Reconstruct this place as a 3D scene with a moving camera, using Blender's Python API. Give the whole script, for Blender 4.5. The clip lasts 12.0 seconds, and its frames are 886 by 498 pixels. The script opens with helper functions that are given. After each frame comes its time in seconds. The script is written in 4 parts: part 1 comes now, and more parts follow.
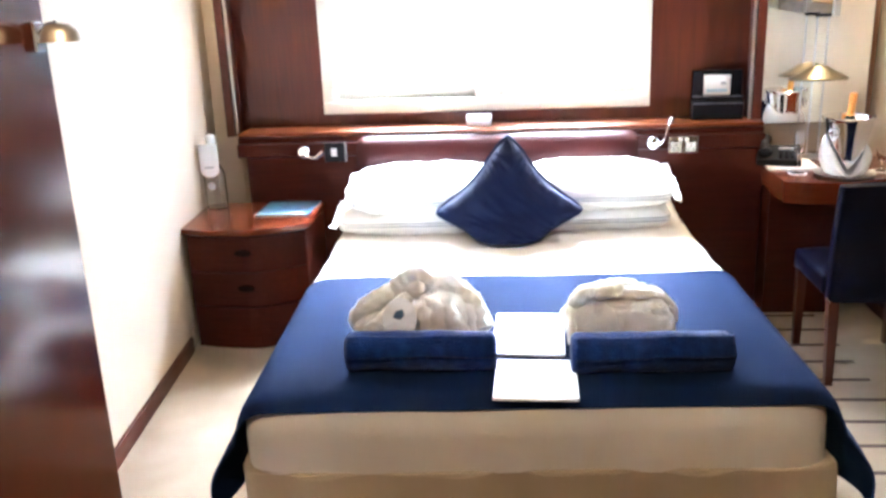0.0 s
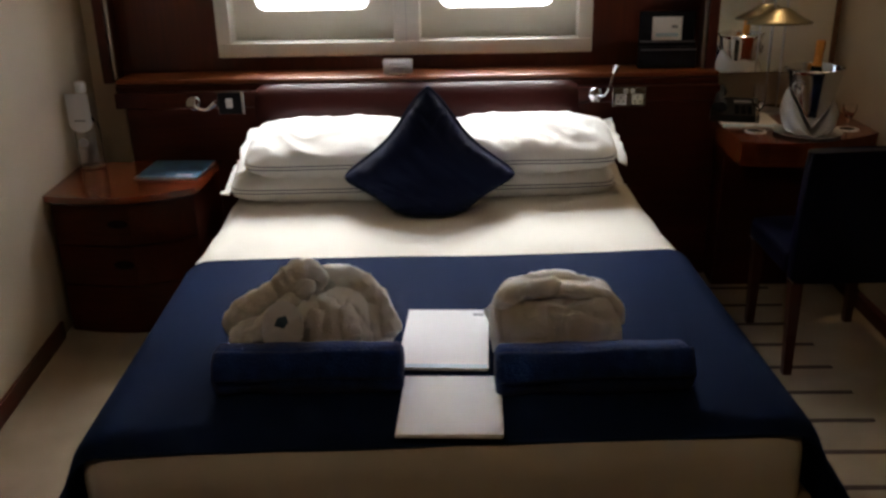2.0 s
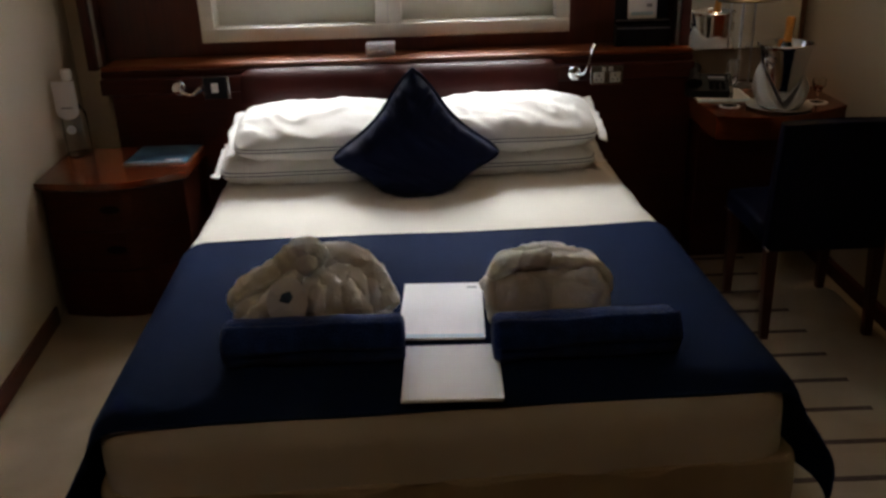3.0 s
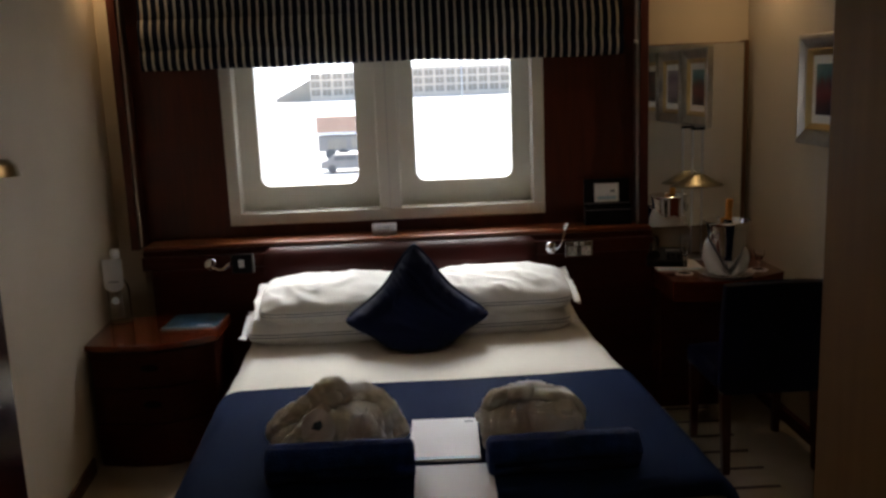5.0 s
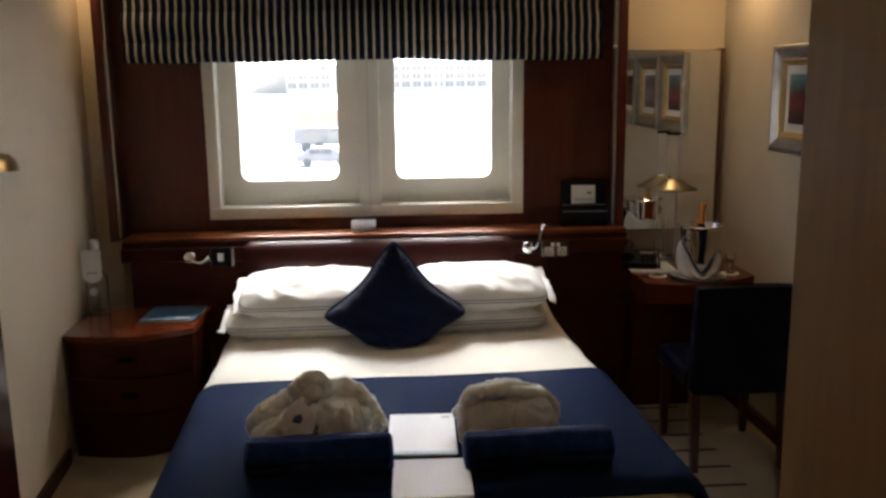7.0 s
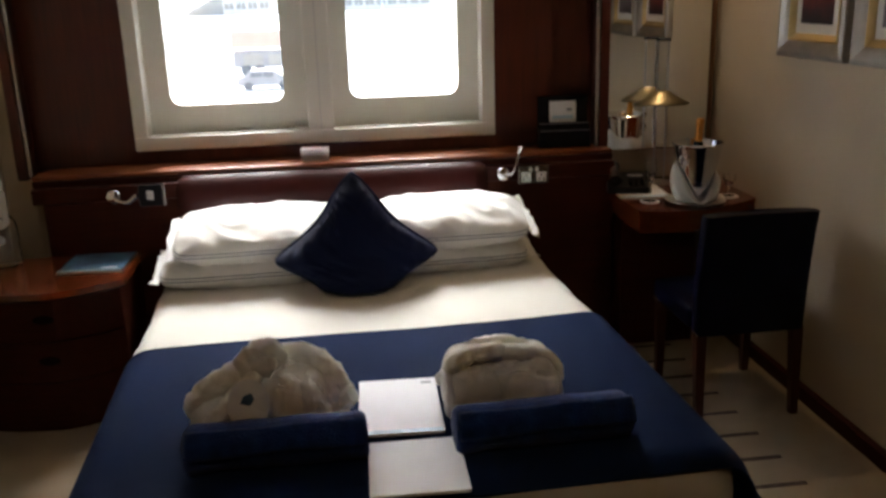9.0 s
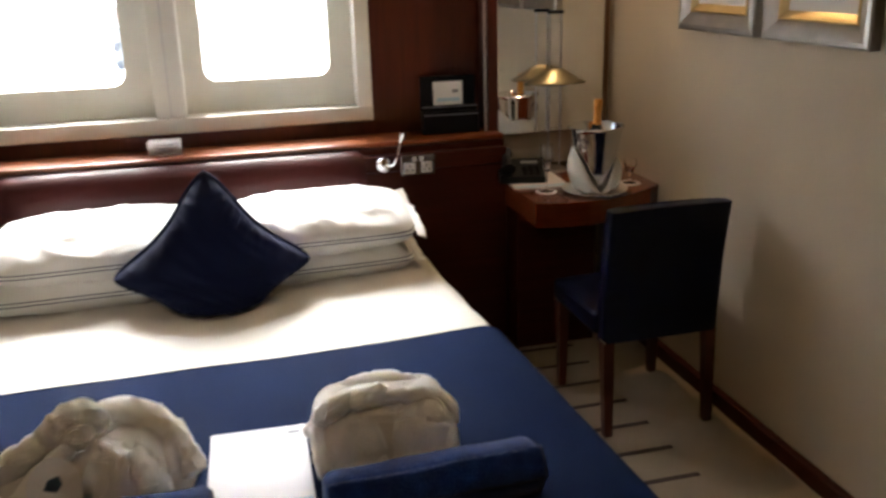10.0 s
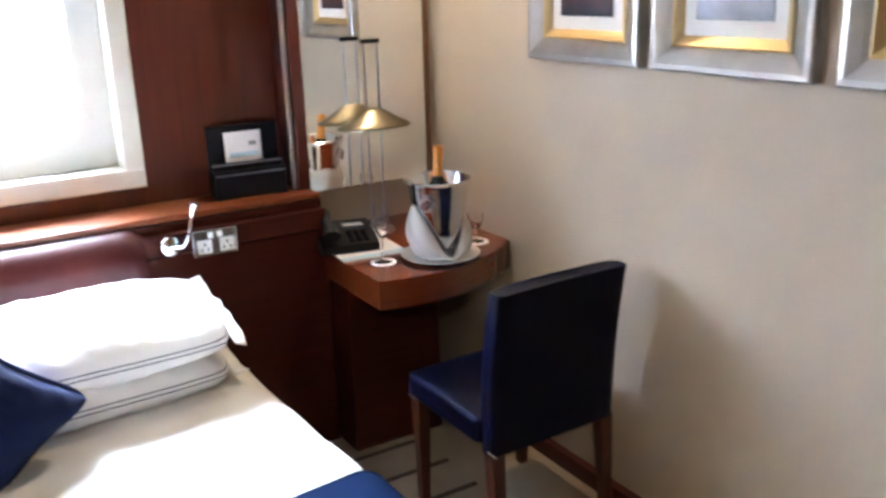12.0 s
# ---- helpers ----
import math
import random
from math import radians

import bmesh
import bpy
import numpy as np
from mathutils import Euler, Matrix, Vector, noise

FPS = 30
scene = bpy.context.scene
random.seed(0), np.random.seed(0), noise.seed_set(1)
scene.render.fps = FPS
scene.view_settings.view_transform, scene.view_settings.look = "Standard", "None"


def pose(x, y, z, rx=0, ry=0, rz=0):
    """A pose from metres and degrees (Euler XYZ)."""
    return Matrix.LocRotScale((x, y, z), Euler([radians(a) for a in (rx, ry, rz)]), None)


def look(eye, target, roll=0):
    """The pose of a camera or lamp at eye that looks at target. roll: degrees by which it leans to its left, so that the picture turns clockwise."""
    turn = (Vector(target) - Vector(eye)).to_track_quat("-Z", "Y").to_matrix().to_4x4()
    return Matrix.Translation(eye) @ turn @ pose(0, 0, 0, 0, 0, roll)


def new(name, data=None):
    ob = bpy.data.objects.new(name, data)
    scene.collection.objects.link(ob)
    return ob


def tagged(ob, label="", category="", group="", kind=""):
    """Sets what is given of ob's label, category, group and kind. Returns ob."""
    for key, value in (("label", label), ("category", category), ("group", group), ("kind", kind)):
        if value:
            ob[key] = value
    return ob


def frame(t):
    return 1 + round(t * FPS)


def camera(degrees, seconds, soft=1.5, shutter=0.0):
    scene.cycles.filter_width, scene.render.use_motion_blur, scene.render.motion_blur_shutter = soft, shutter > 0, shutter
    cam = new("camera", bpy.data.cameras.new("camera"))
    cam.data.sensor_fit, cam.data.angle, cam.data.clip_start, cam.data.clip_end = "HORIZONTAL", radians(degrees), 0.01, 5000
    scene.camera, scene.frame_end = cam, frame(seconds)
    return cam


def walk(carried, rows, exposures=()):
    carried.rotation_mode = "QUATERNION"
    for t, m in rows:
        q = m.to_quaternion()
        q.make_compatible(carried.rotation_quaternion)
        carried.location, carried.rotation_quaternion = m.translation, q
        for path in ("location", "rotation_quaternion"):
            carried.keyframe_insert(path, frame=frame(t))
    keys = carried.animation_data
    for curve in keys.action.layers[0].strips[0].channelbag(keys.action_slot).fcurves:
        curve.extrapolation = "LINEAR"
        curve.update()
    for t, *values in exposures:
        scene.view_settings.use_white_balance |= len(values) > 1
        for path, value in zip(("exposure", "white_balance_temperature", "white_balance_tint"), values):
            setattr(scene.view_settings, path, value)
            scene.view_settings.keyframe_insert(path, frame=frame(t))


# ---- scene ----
cam = camera(53.5, 12.0, soft=2.8, shutter=0.4)
PATH = [
    (0, (0.18, 0.026, 1.704), (-0.003, 1.928, 1.115), -2.3),
    (0.5, (0.122, 0.165, 1.706), (-0.003, 2.03, 0.997), -1.3),
    (1, (0.104, 0.339, 1.692), (0.097, 2.188, 0.932), -2.2),
    (1.5, (0.181, 0.5, 1.697), (0.108, 2.359, 0.963), -2.7),
    (2, (0.246, 0.596, 1.666), (0.198, 2.458, 0.937), -1.2),
    (2.5, (0.207, 0.595, 1.667), (0.232, 2.437, 0.887), -1.7),
    (4.5, (0.159, -0.059, 1.77), (0.115, 1.875, 1.262), -2.4),
    (5, (0.131, -0.073, 1.759), (0.188, 1.891, 1.384), -2.2),
    (5.5, (0.125, -0.079, 1.738), (0.181, 1.888, 1.376), -1.6),
    (6, (0.125, -0.07, 1.745), (0.199, 1.892, 1.365), -0.9),
    (6.5, (0.103, -0.124, 1.772), (0.197, 1.836, 1.383), -0.8),
    (7, (0.103, -0.126, 1.779), (0.22, 1.834, 1.394), -0.7),
    (9, (0.062, 0.43, 1.706), (0.286, 2.337, 1.146), -1.7),
    (9.5, (0.102, 0.634, 1.672), (0.437, 2.498, 1.029), -1.4),
    (10, (0.186, 0.885, 1.676), (0.647, 2.73, 1.057), -1.6),
    (10.5, (0.24, 1.086, 1.653), (0.873, 2.874, 1.017), -0.1),
    (11, (0.205, 1.34, 1.674), (1.141, 2.984, 1.027), -0.4),
    (11.3, (0.144, 1.447, 1.67), (1.234, 3.008, 1.059), -0.6),
    (11.5, (0.157, 1.513, 1.697), (1.225, 3.081, 1.063), -1.1),
    (12, (0.182, 1.718, 1.665), (1.174, 3.352, 1.077), -1.7),
]
STOPS = [(0, 6.0, 4950, 10), (0.3, 5.15, 5300, 10), (0.5, 4.85, 5500, 10), (1, 3.75, 5950, 10), (1.5, 3.1, 6050, 10), (2.5, 2.55, 6050, 10), (4.5, 2.07, 6100, 10), (5, 1.95, 6100, 10), (5.5, 2.2, 6100, 10), (6, 2.45, 6100, 10),
         (6.5, 2.88, 6100, 10), (7, 2.95, 6100, 10), (9, 2.9, 6100, 10), (9.5, 2.95, 6100, 10), (10, 3.72, 6100, 10), (10.3, 5.0, 5500, 10), (10.5, 5.55, 5250, 10), (11, 5.6, 5150, 10), (11.5, 5.17, 4900, 10), (12, 5.15, 4900, 10)]
walk(cam, [(t, look(eye, target, roll)) for t, eye, target, roll in PATH], STOPS)

# ---- light ----
world = bpy.data.worlds.new("sky")
scene.world = world
world.use_nodes = True
wn = world.node_tree
sky = wn.nodes.new("ShaderNodeTexSky")
sky.sky_type, sky.sun_disc = "NISHITA", False
sky.sun_elevation, sky.sun_rotation = radians(46), radians(-3)
sky.air_density, sky.dust_density = 1.0, 5.0
wn.nodes["Background"].inputs["Strength"].default_value = 0.15
wn.links.new(sky.outputs[0], wn.nodes["Background"].inputs["Color"])


def lamp(name, kind, m, energy, colour, size=0.1):
    data = bpy.data.lights.new(name, kind)
    data.energy, data.color = energy, colour
    if kind == "SUN":
        data.angle = radians(38)
    elif kind == "AREA":
        data.shape, data.size = "DISK", size
    else:
        data.shadow_soft_size = size
    ob = new(name, data)
    ob.matrix_world = m
    return ob


# hazy overcast: a broad soft sun high over the quay
lamp("sun", "SUN", look((-1.0, 20, 20.7), (0, 0, 0)), 1.5, (1.0, 0.965, 0.91))


# ---- materials ----
def rgba(c):
    return (c[0], c[1], c[2], 1.0)


def material(name, a, b=None, rough=0.6, metal=0.0, scale=8.0, stretch=(1, 1, 1), bump=0.0, fine=120.0,
             coat=0.0, sheen=0.0, spec=0.5, rough_vary=0.1, contrast=(0.3, 0.7), warp=0.0):
    """Two colours mixed by a broad noise, a fine noise for relief and gloss."""
    m = bpy.data.materials.new(name)
    m.use_nodes = True
    t = m.node_tree
    n, link = t.nodes, t.links.new
    p = n["Principled BSDF"]
    co = n.new("ShaderNodeTexCoord")
    mp = n.new("ShaderNodeMapping")
    mp.inputs["Scale"].default_value = stretch
    link(co.outputs["Object"], mp.inputs["Vector"])
    big = n.new("ShaderNodeTexNoise")
    big.inputs["Scale"].default_value, big.inputs["Detail"].default_value = scale, 2.5
    big.inputs["Distortion"].default_value = warp
    link(mp.outputs[0], big.inputs["Vector"])
    ramp = n.new("ShaderNodeValToRGB")
    ramp.color_ramp.elements[0].position, ramp.color_ramp.elements[1].position = contrast
    ramp.color_ramp.elements[0].color = rgba(a)
    ramp.color_ramp.elements[1].color = rgba(b or a)
    link(big.outputs["Fac"], ramp.inputs[0])
    link(ramp.outputs[0], p.inputs["Base Color"])
    small = n.new("ShaderNodeTexNoise")
    small.inputs["Scale"].default_value, small.inputs["Detail"].default_value = fine, 3
    link(mp.outputs[0], small.inputs["Vector"])
    rg = n.new("ShaderNodeMapRange")
    lo, hi = max(0.02, rough - rough_vary), min(1, rough + rough_vary)
    lo, hi = (max(lo, 0.29), max(hi, 0.3)) if rough > 0.27 else (lo, min(hi, 0.26))
    rg.inputs["To Min"].default_value, rg.inputs["To Max"].default_value = lo, hi
    link(big.outputs["Fac"], rg.inputs["Value"])
    link(rg.outputs[0], p.inputs["Roughness"])
    if bump:
        bp = n.new("ShaderNodeBump")
        bp.inputs["Strength"].default_value, bp.inputs["Distance"].default_value = bump, 0.004
        link(small.outputs["Fac"], bp.inputs["Height"])
        link(bp.outputs[0], p.inputs["Normal"])
    p.inputs["Metallic"].default_value = metal
    p.inputs["Coat Weight"].default_value = coat
    p.inputs["Coat Roughness"].default_value = 0.12
    p.inputs["Sheen Weight"].default_value = sheen
    p.inputs["Specular IOR Level"].default_value = spec
    return m


def banded(m, axis, period, duty, colour, offset=0.0, lo=None, hi=None):
    """Prints bands of another colour across an object's axis, over the material's own colour."""
    t = m.node_tree
    n, link = t.nodes, t.links.new
    p = n["Principled BSDF"]
    old = p.inputs["Base Color"].links[0].from_socket
    co, sep = n.new("ShaderNodeTexCoord"), n.new("ShaderNodeSeparateXYZ")
    link(co.outputs["Object"], sep.inputs[0])

    def calc(op, u, v):
        c = n.new("ShaderNodeMath")
        c.operation = op
        for i, w in enumerate((u, v)):
            if isinstance(w, (int, float)):
                c.inputs[i].default_value = w
            else:
                link(w, c.inputs[i])
        return c.outputs[0]
    shifted = calc("ADD", sep.outputs[axis], 100 * period + offset)
    f = calc("LESS_THAN", calc("MODULO", shifted, period), period * duty)
    if lo is not None:
        f = calc("MULTIPLY", f, calc("GREATER_THAN", sep.outputs[axis], lo))
        f = calc("MULTIPLY", f, calc("LESS_THAN", sep.outputs[axis], hi))
    mix = n.new("ShaderNodeMix")
    mix.data_type = "RGBA"
    link(f, mix.inputs["Factor"])
    link(old, mix.inputs["A"])
    mix.inputs["B"].default_value = rgba(colour)
    link(mix.outputs["Result"], p.inputs["Base Color"])
    return m


def see_through(name, tint=(1, 1, 1), rough=0.0):
    m = bpy.data.materials.new(name)
    m.use_nodes = True
    p = m.node_tree.nodes["Principled BSDF"]
    p.inputs["Base Color"].default_value = rgba(tint)
    p.inputs["Transmission Weight"].default_value = 1.0
    p.inputs["Roughness"].default_value = rough
    p.inputs["IOR"].default_value = 1.45
    return m


def glowing(name, colour, strength):
    m = bpy.data.materials.new(name)
    m.use_nodes = True
    p = m.node_tree.nodes["Principled BSDF"]
    p.inputs["Base Color"].default_value = rgba(colour)
    p.inputs["Emission Color"].default_value = rgba(colour)
    p.inputs["Emission Strength"].default_value = strength
    return m


DARK, RED = (0.052, 0.0084, 0.0032), (0.100, 0.0175, 0.0058)
wood_v = material("mahogany_upright", DARK, RED, rough=0.36, scale=3.0, stretch=(22, 22, 1.1), fine=60, bump=0.04, coat=0.25, warp=0.0, contrast=(0.15, 0.85))
wood_y = material("mahogany_lengthwise", DARK, RED, rough=0.35, scale=3.0, stretch=(22, 1.1, 22), fine=60, bump=0.04, coat=0.2, contrast=(0.15, 0.85))
wood_gloss = material("mahogany_lacquered", DARK, RED, rough=0.16, scale=3.0, stretch=(22, 22, 1.1), fine=60, bump=0.02, coat=0.6, warp=0.0, rough_vary=0.04, contrast=(0.1, 0.9))
# lit copy of the mahogany: window light on tops and apron is in the colour
wood_top = material("mahogany_top_lit", (0.115, 0.021, 0.006), (0.165, 0.033, 0.009), rough=0.20, scale=3.0, stretch=(1.1, 20, 20), fine=60, bump=0.03, coat=0.4, warp=0.0, contrast=(0.15, 0.85))
wood_leg = material("mahogany_leg", (0.045, 0.009, 0.005), (0.10, 0.021, 0.009), rough=0.33, scale=4.0, stretch=(18, 18, 1.2), fine=60, bump=0.05, coat=0.2, contrast=(0.1, 0.9))
padded = material("oxblood_hide", (0.034, 0.0062, 0.0055), (0.046, 0.0085, 0.007), rough=0.42, scale=5, fine=260, bump=0.12, spec=0.2)
# ledge mahogany, lightened to orange for the window light falling on it
wood_ledge_lit = material("mahogany_ledge_lit", (0.13, 0.034, 0.009), (0.18, 0.050, 0.013), rough=0.34, scale=3.0, stretch=(1.1, 20, 20), fine=60, bump=0.03, spec=0.4, contrast=(0.15, 0.85))
# low-gloss darker copy: shade on fronts and low parts is in the colour
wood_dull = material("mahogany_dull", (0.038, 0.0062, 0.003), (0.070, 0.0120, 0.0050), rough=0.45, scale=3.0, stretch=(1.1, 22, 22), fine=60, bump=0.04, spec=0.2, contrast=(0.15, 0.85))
batten_wood = material("brown_walnut", (0.085, 0.042, 0.018), (0.13, 0.066, 0.028), rough=0.4, scale=3.0, stretch=(22, 22, 1.1), fine=60, bump=0.04, contrast=(0.15, 0.85))
wall_paint = material("cream_wall_vinyl", (0.57, 0.485, 0.36), (0.62, 0.53, 0.40), rough=0.7, scale=2.2, fine=420, bump=0.10, rough_vary=0.06, spec=0.2)
# entrance wall: dim, warm lamplight is put into this dark tan base
dim_warm_wall = material("tan_dimmed_wall", (0.20, 0.115, 0.040), (0.24, 0.14, 0.052), rough=0.6, scale=3.0, stretch=(9, 9, 0.8), fine=300, bump=0.05, rough_vary=0.06, spec=0.08)
ceil_paint = material("white_ceiling_panel", (0.66, 0.63, 0.56), (0.70, 0.67, 0.60), rough=0.55, scale=2.0, fine=200, bump=0.04)
carpet = material("beige_carpet", (0.32, 0.245, 0.16), (0.39, 0.30, 0.205), rough=0.95, scale=5, fine=520, bump=0.7, spec=0.1, sheen=0.1)
carpet_dark = material("brown_carpet_stripe", (0.075, 0.05, 0.042), (0.12, 0.085, 0.07), rough=0.95, scale=60, fine=520, bump=0.7, spec=0.1)
paint_white = material("cream_window_paint", (0.66, 0.64, 0.56), (0.72, 0.70, 0.615), rough=0.38, scale=3, fine=90, bump=0.03)
linen = material("white_linen", (0.80, 0.79, 0.77), (0.86, 0.85, 0.83), rough=0.85, scale=4, fine=700, bump=0.12, sheen=0.15, spec=0.2)
linen_striped = banded(material("white_linen_with_navy_lines", (0.80, 0.79, 0.77), (0.86, 0.85, 0.83), rough=0.85, scale=4, fine=700, bump=0.12, sheen=0.15, spec=0.2),
                       2, 0.013, 0.27, (0.03, 0.04, 0.10), lo=-0.006, hi=0.0175)
sheet = material("cream_bedspread", (0.735, 0.705, 0.63), (0.80, 0.77, 0.695), rough=0.88, scale=3, fine=600, bump=0.2, sheen=0.1, spec=0.2)
valance = material("beige_valance", (0.50, 0.42, 0.29), (0.56, 0.475, 0.34), rough=0.9, scale=4, fine=500, bump=0.2, spec=0.2)
runner_cloth = material("navy_bed_runner", (0.0062, 0.0152, 0.053), (0.0076, 0.0182, 0.062), rough=0.85, scale=6, fine=500, bump=0.25, spec=0.05)
cushion_cloth = material("navy_silk_cushion", (0.0050, 0.0090, 0.036), (0.0065, 0.0115, 0.045), rough=0.7, scale=7, fine=300, bump=0.12, spec=0.12)
towel_navy = material("navy_fleece", (0.005, 0.022, 0.115), (0.011, 0.044, 0.20), rough=0.95, scale=26, fine=160, bump=1.0, sheen=0.15, spec=0.15)
robe_cloth = material("white_towelling", (0.84, 0.81, 0.755), (0.90, 0.88, 0.83), rough=0.95, scale=14, fine=170, bump=0.8, sheen=0.3, spec=0.1)
rp = robe_cloth.node_tree.nodes["Principled BSDF"]
rp.inputs["Subsurface Weight"].default_value, rp.inputs["Subsurface Scale"].default_value = 0.35, 0.04
rp.inputs["Subsurface Radius"].default_value = (1.0, 0.95, 0.85)
hide = material("navy_leather", (0.0020, 0.0031, 0.0145), (0.0026, 0.0042, 0.019), rough=0.29, scale=9, fine=420, bump=0.05, spec=0.12)
paper = material("white_paper", (0.80, 0.81, 0.83), (0.84, 0.85, 0.87), rough=0.6, scale=4, fine=60)
paper_blue = material("pale_blue_print", (0.42, 0.60, 0.72), (0.5, 0.66, 0.78), rough=0.5, scale=20)
ink = material("grey_print", (0.25, 0.27, 0.31), (0.32, 0.34, 0.38), rough=0.6)
blue_print = material("blue_brochure_cover", (0.020, 0.055, 0.13), (0.075, 0.17, 0.28), rough=0.3, scale=9, coat=0.15, contrast=(0.4, 0.6))
black_plastic = material("black_plastic", (0.012, 0.012, 0.014), (0.016, 0.016, 0.018), rough=0.45, scale=10, fine=200, bump=0.04, spec=0.15)
black_hide = material("black_leatherette", (0.006, 0.006, 0.009), (0.010, 0.010, 0.013), rough=0.45, scale=9, fine=350, bump=0.15, spec=0.1)
grey_stitch = material("grey_piping", (0.12, 0.12, 0.14), (0.16, 0.16, 0.18), rough=0.5)
chrome = material("chrome", (0.78, 0.78, 0.80), (0.84, 0.84, 0.86), rough=0.13, metal=1.0, scale=6, rough_vary=0.05)
steel = material("brushed_steel", (0.56, 0.56, 0.57), (0.64, 0.64, 0.65), rough=0.32, metal=1.0, scale=6, stretch=(1, 1, 20), rough_vary=0.08)
alu = material("anodised_rail", (0.50, 0.48, 0.45), (0.58, 0.56, 0.53), rough=0.4, metal=0.7, scale=5)
brass = material("aged_brass", (0.52, 0.45, 0.33), (0.58, 0.51, 0.38), rough=0.42, metal=1.0, scale=7)
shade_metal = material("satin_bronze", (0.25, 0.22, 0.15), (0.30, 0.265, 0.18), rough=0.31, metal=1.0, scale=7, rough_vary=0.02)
gold = material("gilt_slip", (0.58, 0.43, 0.19), (0.66, 0.51, 0.25), rough=0.35, metal=0.8, scale=12)
silver = material("silver_leaf_frame", (0.38, 0.36, 0.33), (0.50, 0.475, 0.44), rough=0.31, metal=0.85, scale=10, fine=160, bump=0.1)
foil = material("orange_gold_foil", (0.70, 0.28, 0.05), (0.85, 0.42, 0.10), rough=0.35, metal=0.7, scale=30, fine=90, bump=0.4)
bottle_glass = material("dark_green_bottle", (0.006, 0.014, 0.008), (0.012, 0.02, 0.012), rough=0.08, scale=4)
china = material("white_china", (0.80, 0.79, 0.76), (0.84, 0.83, 0.80), rough=0.18, scale=4, coat=0.4)
mat_card = material("cream_mount", (0.80, 0.78, 0.72), (0.83, 0.81, 0.76), rough=0.8, scale=5)
socket_steel = material("steel_faceplate", (0.36, 0.355, 0.35), (0.44, 0.435, 0.43), rough=0.25, metal=0.9, scale=6)
white_plastic = material("white_plastic", (0.78, 0.78, 0.76), (0.82, 0.82, 0.80), rough=0.35, scale=6)
clear = see_through("clear_glass")
pane_glass = see_through("window_glass", (0.97, 0.99, 0.98))
mirror_mat = material("mirror_silver", (0.88, 0.89, 0.88), (0.89, 0.9, 0.89), rough=0.015, metal=1.0, rough_vary=0.004)
blind_cloth = banded(material("cream_striped_blind", (0.62, 0.59, 0.50), (0.68, 0.65, 0.56), rough=0.9, scale=5, fine=500, bump=0.2, spec=0.2),
                     0, 0.0425, 0.72, (0.010, 0.013, 0.030))
bt = blind_cloth.node_tree
thin, mixer = bt.nodes.new("ShaderNodeBsdfTranslucent"), bt.nodes.new("ShaderNodeMixShader")
mixer.inputs[0].default_value = 0.4
bt.links.new(bt.nodes["Principled BSDF"].inputs["Base Color"].links[0].from_socket, thin.inputs["Color"])
bt.links.new(bt.nodes["Principled BSDF"].outputs[0], mixer.inputs[1])
bt.links.new(thin.outputs[0], mixer.inputs[2])
bt.links.new(mixer.outputs[0], bt.nodes["Material Output"].inputs["Surface"])
concrete = material("pale_quay_concrete", (0.52, 0.51, 0.48), (0.62, 0.61, 0.58), rough=0.9, scale=0.08, fine=3, bump=0.2)
# quay colours below are lightened and warmed: outdoor glare put into the paint
shed_wall = material("pale_cladding", (0.70, 0.615, 0.50), (0.76, 0.67, 0.55), rough=0.7, scale=0.3)
shed_roof = material("glare_pale_metal_roof", (0.36, 0.315, 0.25), (0.42, 0.37, 0.295), rough=0.9, scale=0.4)
car_glass = material("dark_car_panes", (0.16, 0.15, 0.14), (0.20, 0.19, 0.18), rough=0.7, scale=0.5)
shed_glass = material("glare_pale_panes", (0.36, 0.31, 0.245), (0.43, 0.37, 0.295), rough=0.8, scale=0.5)
lorry_red = material("glare_pale_lorry_paint", (0.49, 0.31, 0.225), (0.55, 0.37, 0.275), rough=0.6, scale=1)
car_grey = material("blue_grey_car_paint", (0.31, 0.28, 0.25), (0.37, 0.335, 0.30), rough=0.6, scale=1)
glare_pale_tyre = material("glare_pale_tyre", (0.16, 0.15, 0.14), (0.20, 0.19, 0.17), rough=0.9)
# near-black colour that paints the shade inside the finger pulls
recess_shade = material("recess_shade", (0.012, 0.006, 0.005), (0.016, 0.008, 0.006), rough=0.95, spec=0.1)
rubber = material("black_rubber", (0.015, 0.015, 0.015), (0.022, 0.022, 0.022), rough=0.8)


# ---- builders ----
def finish(name, bm, mat, smooth=False):
    me = bpy.data.meshes.new(name)
    bmesh.ops.recalc_face_normals(bm, faces=bm.faces)
    bm.to_mesh(me)
    bm.free()
    me.materials.append(mat)
    if smooth:
        me.polygons.foreach_set("use_smooth", [True] * len(me.polygons))
        me.set_sharp_from_angle(angle=radians(42))
    return new(name, me)


def part(name, bm, mat, parent, label="", smooth=False):
    ob = finish(name, bm, mat, smooth)
    ob.parent = parent
    return tagged(ob, label=label)


def thing(name, m, label, category, group="", kind=""):
    ob = new(name)
    ob.empty_display_size = 0.1
    ob.matrix_world = m
    return tagged(ob, label, category, group, kind)


def setting(name, bm, mat, label="", smooth=False):
    return tagged(finish(name, bm, mat, smooth), label=label, kind="structure")


